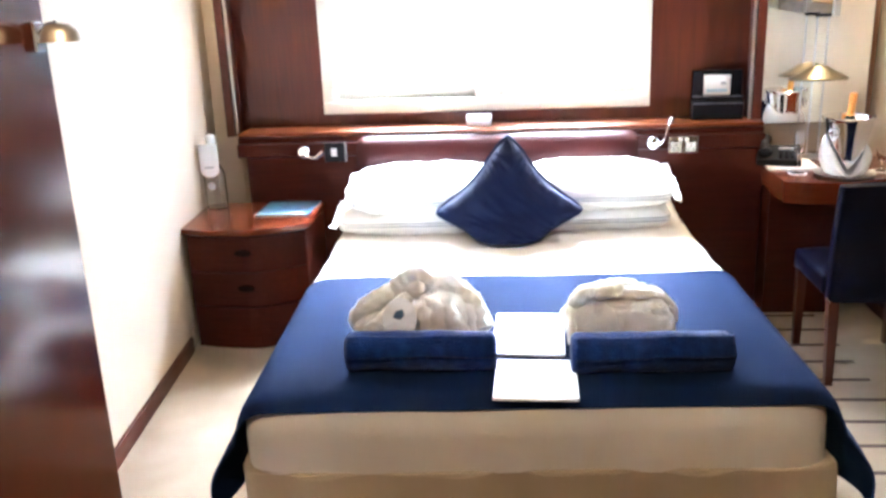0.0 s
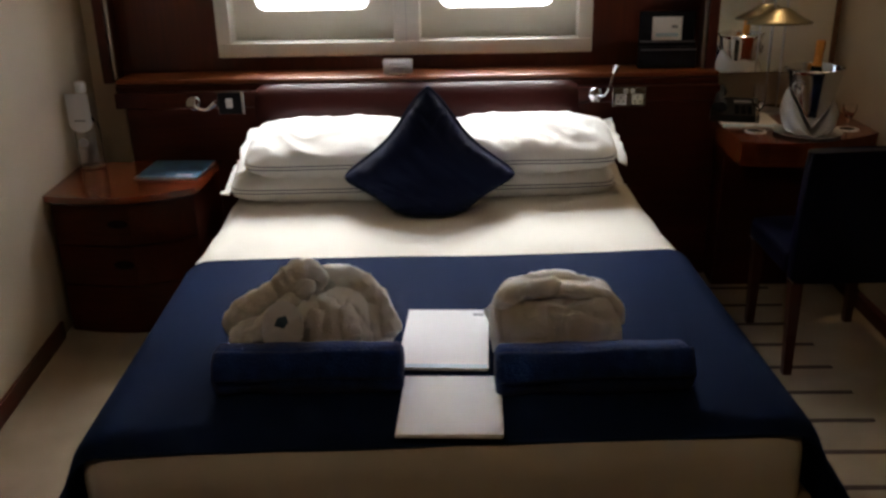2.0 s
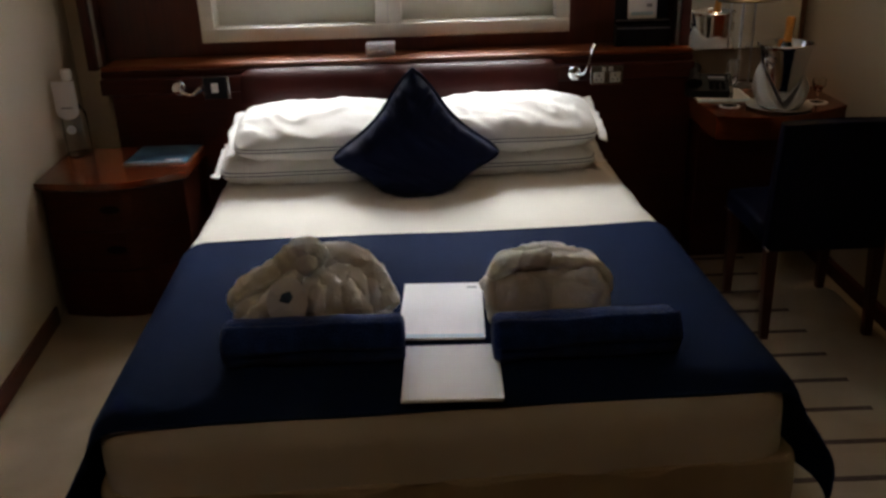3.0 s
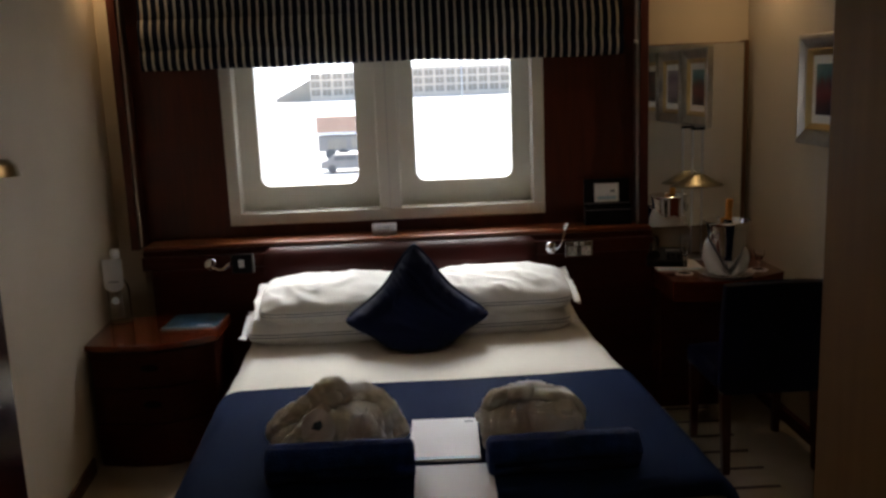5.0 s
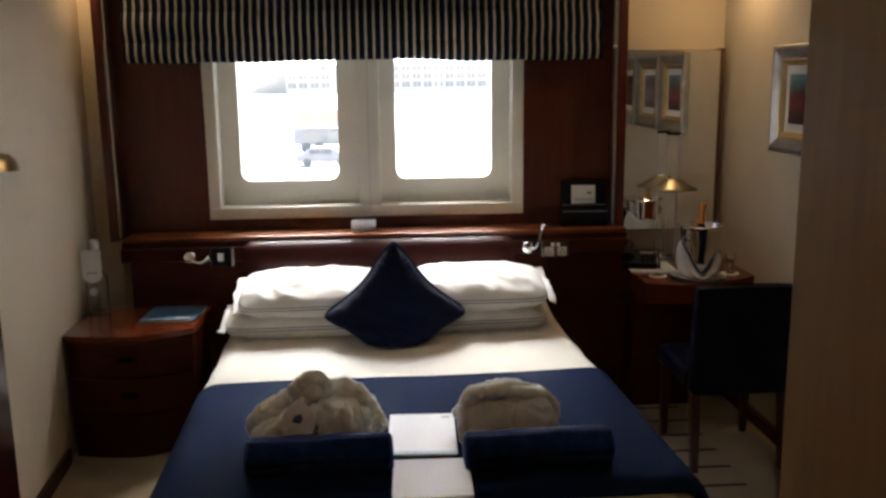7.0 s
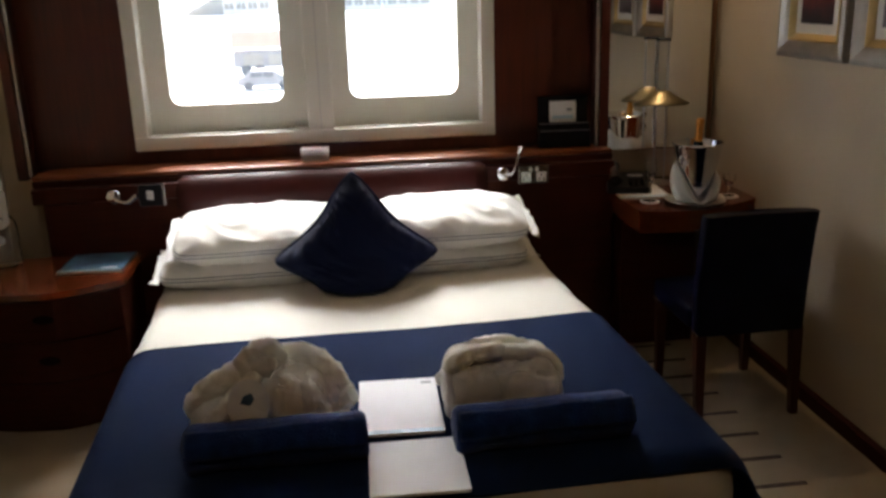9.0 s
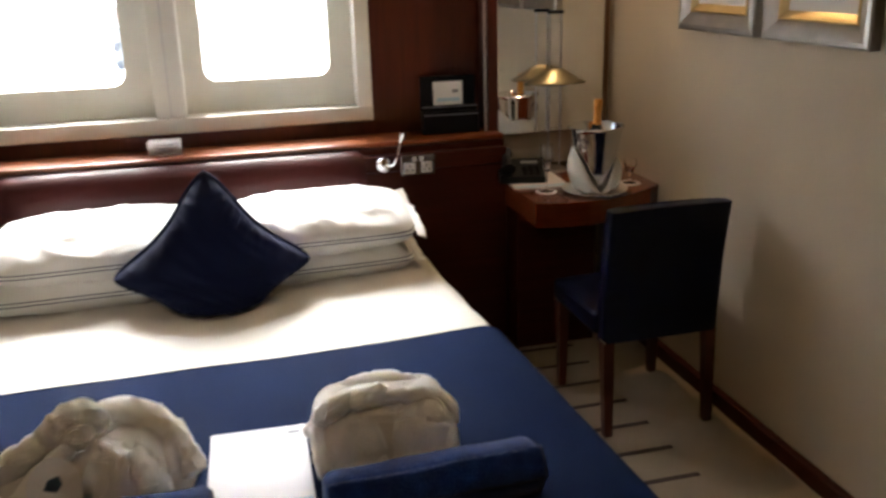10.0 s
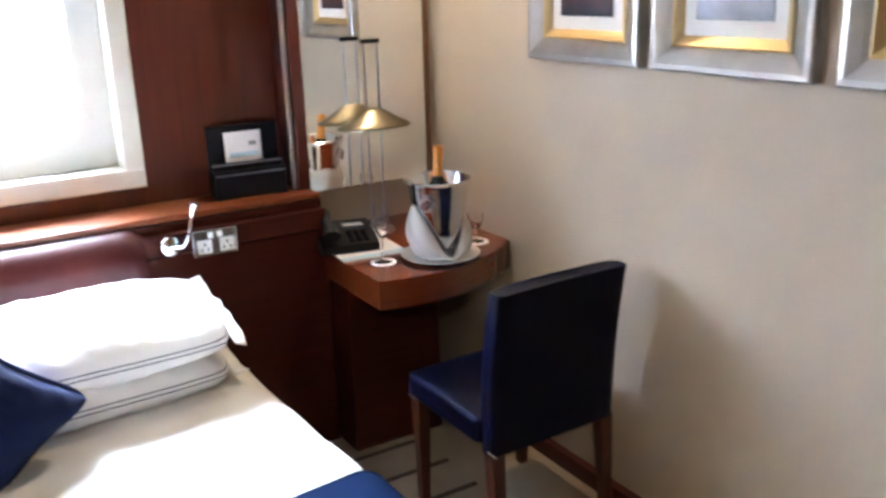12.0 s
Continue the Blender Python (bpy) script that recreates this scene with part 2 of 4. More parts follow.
def box(bm, x0, x1, y0, y1, z0, z1, bev=0.0, seg=2, m=None):
    r = bmesh.ops.create_cube(bm, size=1)
    vs = r["verts"]
    for v in vs:
        v.co = Vector(((x0 + x1) / 2 + v.co.x * (x1 - x0), (y0 + y1) / 2 + v.co.y * (y1 - y0), (z0 + z1) / 2 + v.co.z * (z1 - z0)))
    if bev:
        es = list({e for v in vs for e in v.link_edges})
        r = bmesh.ops.bevel(bm, geom=es, offset=bev, segments=seg, affect="EDGES", profile=0.5)
        vs = list({v for f in r["faces"] for v in f.verts} | {v for v in vs if v.is_valid})
    if m is not None:
        bmesh.ops.transform(bm, matrix=m, verts=[v for v in vs if v.is_valid])
    return bm


def boxed(*a, **k):
    return box(bmesh.new(), *a, **k)


def surface(bm, fn, nu, nv, wrap_u=False, wrap_v=False):
    """A grid of quads over fn(u, v), u and v from 0 to 1."""
    rows = []
    for i in range(nu if wrap_u else nu + 1):
        rows.append([bm.verts.new(fn(i / nu, j / nv)) for j in range(nv if wrap_v else nv + 1)])
    for i in range(nu):
        for j in range(nv):
            a, b = rows[i], rows[(i + 1) % len(rows)]
            k = (j + 1) % len(a)
            try:
                bm.faces.new((a[j], b[j], b[k], a[k]))
            except ValueError:
                pass
    return bm


def lathe(bm, profile, n=32, at=(0, 0, 0)):
    def fn(u, v):
        k = min(int(round(v * (len(profile) - 1))), len(profile) - 1)
        r, z = profile[k]
        return Vector((at[0] + r * math.cos(u * math.tau), at[1] + r * math.sin(u * math.tau), at[2] + z))
    surface(bm, fn, n, len(profile) - 1, wrap_u=True)
    bmesh.ops.remove_doubles(bm, verts=bm.verts, dist=1e-5)
    return bm


def spline(pts, n):
    """Points along a smooth curve through pts."""
    pts = [Vector(p) for p in pts]
    out = []
    for i in range(len(pts) - 1):
        a, b, c, d = pts[max(i - 1, 0)], pts[i], pts[i + 1], pts[min(i + 2, len(pts) - 1)]
        for j in range(n):
            s = j / n
            out.append(0.5 * (2 * b + (c - a) * s + (2 * a - 5 * b + 4 * c - d) * s * s + (3 * b - a - 3 * c + d) * s ** 3))
    out.append(pts[-1])
    return out


def tube(bm, pts, r, n=10, lump=0.0):
    """A round rope along pts; r is a radius or a function of the way along."""
    rad = r if callable(r) else (lambda s: r)
    rings = []
    side = Vector((0, 0, 1))
    for i, p in enumerate(pts):
        d = (pts[min(i + 1, len(pts) - 1)] - pts[max(i - 1, 0)]).normalized()
        if abs(d.dot(side)) > 0.95:
            side = Vector((1, 0, 0)) if abs(d.x) < 0.9 else Vector((0, 1, 0))
        a = d.cross(side).normalized()
        b = d.cross(a)
        ring = []
        for k in range(n):
            q = p + (a * math.cos(k / n * math.tau) + b * math.sin(k / n * math.tau)) * rad(i / (len(pts) - 1))
            if lump:
                q += noise.noise_vector(q * 45) * lump
            ring.append(bm.verts.new(q))
        rings.append(ring)
    for a, b in zip(rings, rings[1:]):
        for k in range(n):
            bm.faces.new((a[k], b[k], b[(k + 1) % n], a[(k + 1) % n]))
    bm.faces.new(rings[0][::-1])
    bm.faces.new(rings[-1])
    return bm


def slab(bm, outline, z0, z1):
    """A flat body with the given outline in x and y."""
    lo = [bm.verts.new((x, y, z0)) for x, y in outline]
    hi = [bm.verts.new((x, y, z1)) for x, y in outline]
    bm.faces.new(lo[::-1])
    bm.faces.new(hi)
    n = len(outline)
    for i in range(n):
        bm.faces.new((lo[i], lo[(i + 1) % n], hi[(i + 1) % n], hi[i]))
    return bm


def eased(bm, width, seg=2):
    bmesh.ops.bevel(bm, geom=[e for e in bm.edges if len(e.link_faces) == 2 and e.calc_face_angle(0) > 0.6], offset=width, segments=seg, affect="EDGES", profile=0.5)
    return bm


# ---- the room ----
BACK, RIGHT, TOP = 4.78, 1.976, 2.42
LEFT_A, LEFT_B = (-1.235, 1.49), (-1.535, 4.90)
floor = setting("floor", boxed(-1.9, 2.2, -1.6, 5.0, -0.1, 0), carpet, "beige cut-pile cabin carpet")
ceiling = setting("ceiling", boxed(-1.9, 2.2, -1.6, 5.0, TOP, TOP + 0.1), ceil_paint, "plain off-white ceiling panels")

bm = bmesh.new()
slab(bm, [LEFT_A, LEFT_B, (LEFT_B[0] - 0.12, LEFT_B[1]), (LEFT_A[0] - 0.12, LEFT_A[1])], 0, TOP)
setting("wall_west", bm, wall_paint, "cream vinyl-covered cabin wall")
setting("wall_east", boxed(RIGHT, RIGHT + 0.12, 1.2, 5.0, 0, TOP), wall_paint, "cream vinyl-covered cabin wall")
# entrance corner, with its dimness carried by the tan colour
setting("wall_entry_east", eased(slab(bmesh.new(), [(0.762, -1.5), (0.762, 1.247), (2.1, 1.247), (2.1, 1.127), (0.88, 1.127), (0.88, -1.5)], 0, TOP), 0.006), dim_warm_wall, "wall round the entrance corner, its dim warm lamplight put into the tan")
setting("wall_entry_west", boxed(-1.42, -1.30, -1.5, 1.51, 0, TOP), wall_paint, "cream wall behind the wardrobe")
setting("wall_south", boxed(-1.42, 0.87, -1.6, -1.5, 0, TOP), wall_paint, "plain cream wall at the entrance")

# back wall: cream at both sides, wood round the window
W0, W1 = -1.40, 1.385
HX0, HX1, HZ0, HZ1 = -0.888, 0.845, 1.02, 2.10
bm = boxed(-1.9, W0, BACK, BACK + 0.2, 0, TOP)
box(bm, W1, 2.2, BACK, BACK + 0.2, 0, TOP)
box(bm, W0, W1, BACK, BACK + 0.2, 0, 0.93)
setting("wall_north", bm, wall_paint, "cream cabin wall beside the window bay")
panel = thing("wall_panelling", pose(0, 0, 0), "dark mahogany veneer panelling round the cabin window", "wall panel", kind="structure")
PF = 4.745
for x0, x1, z0, z1 in ((W0 + 0.045, HX0, 0.93, TOP), (HX1, W1 - 0.045, 0.93, TOP), (HX0, HX1, 0.93, HZ0), (HX0, HX1, HZ1, TOP)):
    part("panel", boxed(x0, x1, PF, BACK + 0.2, z0, z1), wood_v, panel)
for x in (W0, W1 - 0.045):
    part("post", boxed(x, x + 0.045, 4.60, BACK + 0.2, 0.93, TOP, 0.004), wood_v, panel, "mahogany post at the edge of the panelling")
for x in (W0 + 0.047, W1 - 0.059):
    part("blind_rail", boxed(x, x + 0.012, 4.615, 4.64, 0.945, TOP - 0.005, 0.002), alu, panel, "slim metal blind rail")

bb = thing("baseboard", pose(0, 0, 0), "dark brown timber baseboard", "baseboard", kind="structure")
bm = bmesh.new()
slab(bm, [(LEFT_A[0] + 0.014, LEFT_A[1] + 0.03), (-1.433, 3.88), (-1.4455, 3.88), (LEFT_A[0], LEFT_A[1] + 0.03)], 0, 0.075)
part("board", eased(bm, 0.003), wood_y, bb)
part("board", boxed(RIGHT - 0.034, RIGHT, 1.247, BACK, 0, 0.062, 0.003), wood_dull, bb)
part("board", boxed(0.762 - 0.014, 0.762, -1.5, 1.247, 0, 0.075, 0.003), wood_y, bb)
part("board", boxed(0.762, RIGHT - 0.034, 1.247, 1.261, 0, 0.075, 0.003), wood_y, bb)

# ---- window ----
win = thing("window_1", pose(0, 0, 0), "cream-painted double cabin window with rounded panes", "window", kind="structure")
FR = 0.065
D0, D1 = 4.722, 4.89
part("window_frame", boxed(HX0, HX0 + FR, D0, D1, HZ0 + FR, HZ1 - FR, 0.004), paint_white, win)
part("window_frame", boxed(HX1 - FR, HX1, D0, D1, HZ0 + FR, HZ1 - FR, 0.004), paint_white, win)
part("window_frame", boxed(HX0, HX1, D0, D1, HZ0, HZ0 + FR, 0.004), paint_white, win)
part("window_frame", boxed(HX0, HX1, D0, D1, HZ1 - FR, HZ1, 0.004), paint_white, win)
part("mullion", boxed(-0.068, 0.054, D0, D1, HZ0 + FR, HZ1 - FR, 0.004), paint_white, win)
part("mullion_seam", boxed(-0.010, -0.006, D0 - 0.002, D0 + 0.01, HZ0 + FR, HZ1 - FR), alu, win)


def porthole_panel(x0, x1, z0, z1, a0, a1, b0, b1, r, y0, y1):
    """A board x0..x1, z0..z1 with a round-cornered opening a0..a1, b0..b1."""
    bm = bmesh.new()
    inner, outer = [], []
    for cx, cz, s in ((a1 - r, b1 - r, 0), (a0 + r, b1 - r, 90), (a0 + r, b0 + r, 180), (a1 - r, b0 + r, 270)):
        for k in range(9):
            g = radians(s + k * 11.25)
            dx, dz = math.cos(g), math.sin(g)
            inner.append((cx + r * dx, cz + r * dz))
            ts = []
            if abs(dx) > 1e-6:
                ts.append(((x1 if dx > 0 else x0) - cx) / dx)
            if abs(dz) > 1e-6:
                ts.append(((z1 if dz > 0 else z0) - cz) / dz)
            k2 = min(ts)
            outer.append((cx + k2 * dx, cz + k2 * dz))
    n = len(inner)
    ring = [[bm.verts.new((x, y, z)) for x, z in loop] for loop, y in ((inner, y0), (outer, y0), (outer, y1), (inner, y1))]
    for a, b in zip(ring, ring[1:] + ring[:1]):
        for i in range(n):
            bm.faces.new((a[i], a[(i + 1) % n], b[(i + 1) % n], b[i]))
    return bm


GZ0, GZ1 = 1.219, 2.0
for a0, a1, x0, x1 in ((-0.721, -0.179, HX0 + 0.04, -0.03), (0.141, 0.679, 0.02, HX1 - 0.04)):
    part("inner_board", porthole_panel(x0, x1, HZ0 + 0.03, HZ1 - 0.03, a0, a1, GZ0, GZ1, 0.055, 4.825, 4.872), paint_white, win, smooth=True)
    g = part("pane", boxed(a0 - 0.03, a1 + 0.03, 4.876, 4.882, GZ0 - 0.03, GZ1 + 0.03), pane_glass, win, "clear window pane")
    g.visible_shadow = False
    part("outer_seal", porthole_panel(a0 - 0.06, a1 + 0.06, GZ0 - 0.06, GZ1 + 0.06, a0 - 0.004, a1 + 0.004, GZ0 - 0.004, GZ1 + 0.004, 0.055, 4.884, 4.91), rubber, win, smooth=True)

# ---- roman blind ----
blind = thing("roman_blind", pose(0, 4.655, 1.87), "navy and cream striped roman blind, drawn half up", "blind")


def fold(z0, z1, y, depth, sag):
    bm = bmesh.new()

    def fn(u, v):
        x = -1.262 + 2.52 * u
        z = z0 + (z1 - z0) * v
        belly = depth * math.sin(math.pi * min(1, v * 1.08)) ** 0.7 if v < 0.93 else depth * 0.2
        wav = 0.006 * math.sin(x * 9 + z0 * 40) + 0.005 * noise.noise(Vector((x * 6, z * 5, z0)))
        return Vector((x, y - belly + wav * 0.7, z - sag * (1 - v) * (math.sin(u * 9.4) * 0.5 + noise.noise(Vector((x * 3, 2, z0)))) - 0.006 * u))
    surface(bm, fn, 120, 12)
    surface(bm, lambda u, v: fn(u, 1 - v) + Vector((0, 0.006, 0)), 120, 12)
    bmesh.ops.remove_doubles(bm, verts=bm.verts, dist=1e-5)
    return bm


part("fold", fold(0.0, 0.115, -0.012, 0.022, 0.012), blind_cloth, blind, smooth=True)
part("fold", fold(0.085, 0.27, 0.0, 0.03, 0.006), blind_cloth, blind, smooth=True)
part("fold", fold(0.23, 0.545, 0.012, 0.012, 0.0), blind_cloth, blind, smooth=True)
part("bottom_bar", boxed(-1.25, 1.25, 0.0, 0.012, 0.02, 0.045, 0.003), alu, blind)
part("cord_knob", lathe(bmesh.new(), [(0.0, 0), (0.011, 0.002), (0.013, 0.012), (0.006, 0.02), (0, 0.022)], 14, (1.318, -0.045, 0.045)), china, blind, "small pale cord knob", smooth=True)
part("cord", tube(bmesh.new(), [Vector((1.318, -0.045, z)) for z in (0.055, 0.2, 0.54)], 0.0018, 6), china, blind)

# ---- headboard ----
head = thing("headboard", pose(0, 0, 0), "wide dark mahogany headboard with a ledge and padded top", "headboard")
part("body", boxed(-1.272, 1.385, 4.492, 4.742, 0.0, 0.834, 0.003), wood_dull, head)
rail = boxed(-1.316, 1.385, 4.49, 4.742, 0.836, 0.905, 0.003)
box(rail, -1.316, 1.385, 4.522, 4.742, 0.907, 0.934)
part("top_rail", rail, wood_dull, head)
part("ledge", boxed(-1.316, 1.385, 4.528, 4.742, 0.936, 0.957, 0.005), wood_ledge_lit, head)


def pad_fn(u, v):
    x = -0.68 + 1.44 * u
    a = math.pi / 2 * v
    e = min(1, min(u, 1 - u) / 0.025) ** 0.5
    return Vector((x, 4.535 - 0.095 * math.sin(a) * (0.75 + 0.25 * e), 0.79 + 0.145 * math.cos(a) ** 0.9 * (0.85 + 0.15 * e)))


part("pad", surface(bmesh.new(), pad_fn, 40, 14), padded, head, "oxblood padded roll along the headboard", smooth=True)

card = thing("tent_card", pose(-0.045, 4.612, 0.957, 0, 0, -2), "small white folded tent card standing on the headboard ledge", "card")
bm = boxed(-0.065, 0.065, -0.0015, 0.0015, 0, 0.062, m=pose(0, -0.012, 0, 14))
box(bm, -0.065, 0.065, -0.0015, 0.0015, 0, 0.062, m=pose(0, 0.018, 0, -14))
part("leaf", bm, paper, card)
for i, w in enumerate((0.07, 0.09, 0.05)):
    part("print_line", boxed(-w / 2, w / 2, -0.0024, -0.0016, 0.044 - i * 0.012, 0.047 - i * 0.012, m=pose(0, -0.012, 0, 14)), ink, card)


def reading_lamp(m):
    lampo = thing("reading_lamp", m, "chrome swan-neck reading lamp on the headboard", "reading lamp", "bedside reading lamps")
    ring = lathe(bmesh.new(), [(0, 0), (0.032, 0), (0.034, 0.006), (0.03, 0.014), (0.014, 0.018), (0, 0.018)], 24)
    bmesh.ops.transform(ring, matrix=pose(0, 0, 0, 90), verts=ring.verts)
    part("wall_plate", ring, chrome, lampo, smooth=True)
    return lampo


left_lamp = reading_lamp(pose(-0.955, 4.474, 0.862))
part("neck", tube(bmesh.new(), spline([(0, -0.012, 0), (0.02, -0.035, -0.012), (0.06, -0.05, -0.022), (0.085, -0.05, -0.012)], 6), 0.007, 10), chrome, left_lamp, smooth=True)
part("lamp_head", tube(bmesh.new(), [Vector((0.075, -0.05, -0.02)), Vector((0.1, -0.055, 0.0)), Vector((0.118, -0.06, 0.012))], lambda s: 0.010 + 0.006 * s, 12), chrome, left_lamp, smooth=True)
right_lamp = reading_lamp(pose(0.835, 4.474, 0.872))
part("neck", tube(bmesh.new(), spline([(0, -0.012, 0), (0.03, -0.04, 0.002), (0.05, -0.05, 0.04), (0.062, -0.05, 0.085), (0.068, -0.05, 0.11)], 6), 0.0065, 10), chrome, right_lamp, smooth=True)
part("lamp_head", tube(bmesh.new(), [Vector((0.066, -0.05, 0.1)), Vector((0.072, -0.052, 0.122)), Vector((0.08, -0.055, 0.14))], lambda s: 0.009 + 0.006 * s, 12), chrome, right_lamp, smooth=True)

sw = thing("light_switch", pose(-0.79, 4.489, 0.858), "steel light switch plate with a black surround", "light switch")
part("faceplate", boxed(-0.06, 0.06, -0.008, 0, -0.052, 0.052, 0.003), socket_steel, sw)
part("surround", boxed(-0.057, 0.046, -0.011, -0.0085, -0.049, 0.049, 0.002), black_plastic, sw)
part("rocker", boxed(-0.022, 0.008, -0.016, -0.0115, -0.02, 0.022, 0.002), white_plastic, sw, "white rocker")
so = thing("double_socket", pose(0.985, 4.489, 0.858), "steel double power socket with white inserts", "power socket")
part("faceplate", boxed(-0.075, 0.075, -0.008, 0, -0.044, 0.044, 0.003), socket_steel, so)
for x in (-0.037, 0.037):
    part("insert", boxed(x - 0.024, x + 0.024, -0.011, -0.0085, -0.034, 0.012, 0.002), white_plastic, so, "white socket insert")
    part("rocker", boxed(x - 0.009 - (x > 0) * 0.022 + (x < 0) * 0.022, x + 0.009 - (x > 0) * 0.022 + (x < 0) * 0.022, -0.013, -0.0085, 0.016, 0.036, 0.002), white_plastic, so)
    for dx, dz in ((0, -0.002), (-0.011, -0.02), (0.011, -0.02)):
        part("slot", boxed(x + dx - 0.0025, x + dx + 0.0025, -0.0125, -0.0115, dz - 0.005, dz + 0.005), black_plastic, so)

# ---- bed ----
bed = thing("bed", pose(0.158, 3.335, 0, 0, 0, 2.6), "double bed made up with a cream bedspread", "bed")
BW, BL, BT, EDGE = 0.858, 1.078, 0.55, 0.10


def rounded_body(hx, y0, y1, z0, z1, r, sagz=0.0, nu=64, wave=0.0, seed=0.0, gather=0.0, squarish=22):
    """A soft-edged body with a gently uneven top and sides."""
    bm = bmesh.new()

    def fn(u, v):
        # u runs round the outline, v from the foot of the side over the edge to the middle
        g = u * math.tau
        c, s = math.cos(g), math.sin(g)
        k = (abs(c) ** squarish + abs(s) ** squarish) ** (-1 / squarish)
        px, py = c * k, s * k
        if v < 0.4:
            q, z, out = 1.0, z0 + (z1 - r - z0) * v / 0.4, 0.0
        elif v < 0.7:
            a = (v - 0.4) / 0.3 * math.pi / 2
            q, z, out = 1.0, z1 - r + r * math.sin(a), -r * (1 - math.cos(a))
        else:
            q, z, out = 1 - (v - 0.7) / 0.3, z1 + sagz * (v - 0.7) / 0.3, -r
        lx, ly = (hx + out) * q, ((y1 - y0) / 2 + out) * q
        x, y = max(-1, min(1, px)) * lx, (y0 + y1) / 2 + max(-1, min(1, py)) * ly
        p = Vector((x, y, z))
        w = wave * noise.noise(Vector((x * 5 + seed, y * 5, z * 4)))
        w += gather * (1 - v) * (math.sin((x - y) * 17) + 0.6 * math.sin((x + y) * 29 + 1)) if v < 0.7 else 0
        return p + Vector((w * px, w * py, w * 0.6 if v > 0.5 else 0))
    surface(bm, fn, nu, 30, wrap_u=True)
    bmesh.ops.remove_doubles(bm, verts=bm.verts, dist=1e-4)
    return bm


part("divan_base", rounded_body(BW + 0.01, -BL - 0.01, BL, 0.0, 0.345, 0.012, wave=0.010, nu=320, gather=0.017), valance, bed, "beige fabric valance round the divan", smooth=True)
part("mattress", rounded_body(BW, -BL, BL, 0.335, BT, EDGE, wave=0.012, nu=240, squarish=18), sheet, bed, "mattress under a cream bedspread", smooth=True)

run = thing("bed_runner", pose(0.158, 3.335, 0, 0, 0, 2.6), "navy blue cloth bed runner draped over the foot of the bed", "bed runner")
RY0, RY1 = -1.05, 0.02


def runner_fn(lift):
    def fn(u, v):
        # u across the bed, v from foot to head
        y = RY0 + (RY1 - RY0) * v
        y += 0.018 * math.sin(u * 7) * v + (0.03 * (u - 0.5) * v)
        drop, r = 0.25, EDGE - 0.005
        half = BW - EDGE + 0.015
        arc = r * math.pi / 2
        total = 2 * (half + arc + drop)
        s = (u - 0.5) * total
        sg, a = (1 if s > 0 else -1), abs(s)
        foot = max(0.0, 1 - v / 0.16)
        if a < half:
            x, z = a, BT + 0.006 + lift
        elif a < half + arc:
            g = (a - half) / r
            x, z = half + (r + 0.004 + lift) * math.sin(g), BT - r + (r + 0.006 + lift) * math.cos(g)
        else:
            d = a - half - arc
            x = half + r + 0.006 + lift + (0.03 + 0.065 * foot) * math.sin(min(1, d / 0.17) * math.pi / 2) + 0.020 * math.sin(y * 13 + sg) * d / drop
            z = BT - r - d
        z += 0.004 * noise.noise(Vector((x * sg * 3, y * 4, 1))) * (a < half)
        over = max(0.0, EDGE - BL - y)
        z -= EDGE - math.sqrt(EDGE ** 2 - over ** 2)
        return Vector((sg * x, y, z))
    return fn


bm = bmesh.new()
surface(bm, runner_fn(0.004), 110, 44)
surface(bm, lambda u, v: runner_fn(0.0)(1 - u, v), 110, 44)
bmesh.ops.remove_doubles(bm, verts=bm.verts, dist=1e-6)
part("cloth", bm, runner_cloth, run, smooth=True)
for v in (0.0, 1.0):
    part("hem", tube(bmesh.new(), [runner_fn(0.002)(0.01 + 0.98 * k / 110, v) for k in range(111)], 0.0045, 8), runner_cloth, run, "stitched navy hem", smooth=True)


def pillow(name, w, d, h, m, mat, label, category, group="", flange=0.0, wrinkle=0.012, seed=0.0, n=64):
    ob = thing(name, m, label, category, group)
    bm = bmesh.new()

    def half(sign):
        def fn(u, v):
            a, b = 2 * u - 1, 2 * v - 1
            e = (1 - abs(a) ** 2.7) * (1 - abs(b) ** 2.2)
            z = sign * h / 2 * max(0, e) ** 0.5
            x, y = a * w / 2 * (1 - 0.05 * (1 - abs(b) ** 2) * abs(a) ** 3), b * d / 2 * (1 - 0.07 * (1 - abs(a) ** 2) * abs(b) ** 3)
            rd = 1 - 0.13 * abs(a * b) ** 3
            x, y = x * rd, y * rd
            k = max(0, e) ** 0.3
            ridge = noise.noise(Vector((x * 5 + seed, y * 13 + x * 6, seed)))
            crease = 1 - abs(noise.noise(Vector((x * 9 + y * 7 + seed, y * 5 - x * 2, seed + 1)))) * 5
            z += sign * wrinkle * k * (ridge + 0.5 * noise.noise(Vector((x * 15, y * 17, seed + 3))) + 0.7 * max(0, crease))
            return Vector((x, y, z))
        return fn
    surface(bm, half(1), n, n)
    surface(bm, half(-1), n, n)
    bmesh.ops.remove_doubles(bm, verts=bm.verts, dist=1e-5)
    body = part("pillow_body" if name == "pillow" else "cover", bm, mat, ob, smooth=True)
    if flange:
        for sx in (-1, 1):
            bm = bmesh.new()

            def edge(u, v, sx=sx):
                y = (u - 0.5) * d * 0.93
                wob = 0.012 * noise.noise(Vector((y * 12, sx * 4 + seed, 0)))
                return Vector((sx * (w / 2 - 0.03 + (flange + 0.03) * v + wob * v), y, wob * v + 0.012 * v * math.sin(y * 20 + seed)))
            surface(bm, edge, 24, 4)
            part("flange", bm, linen, ob, smooth=True).modifiers.new("thick", "SOLIDIFY").thickness = 0.003
    return ob


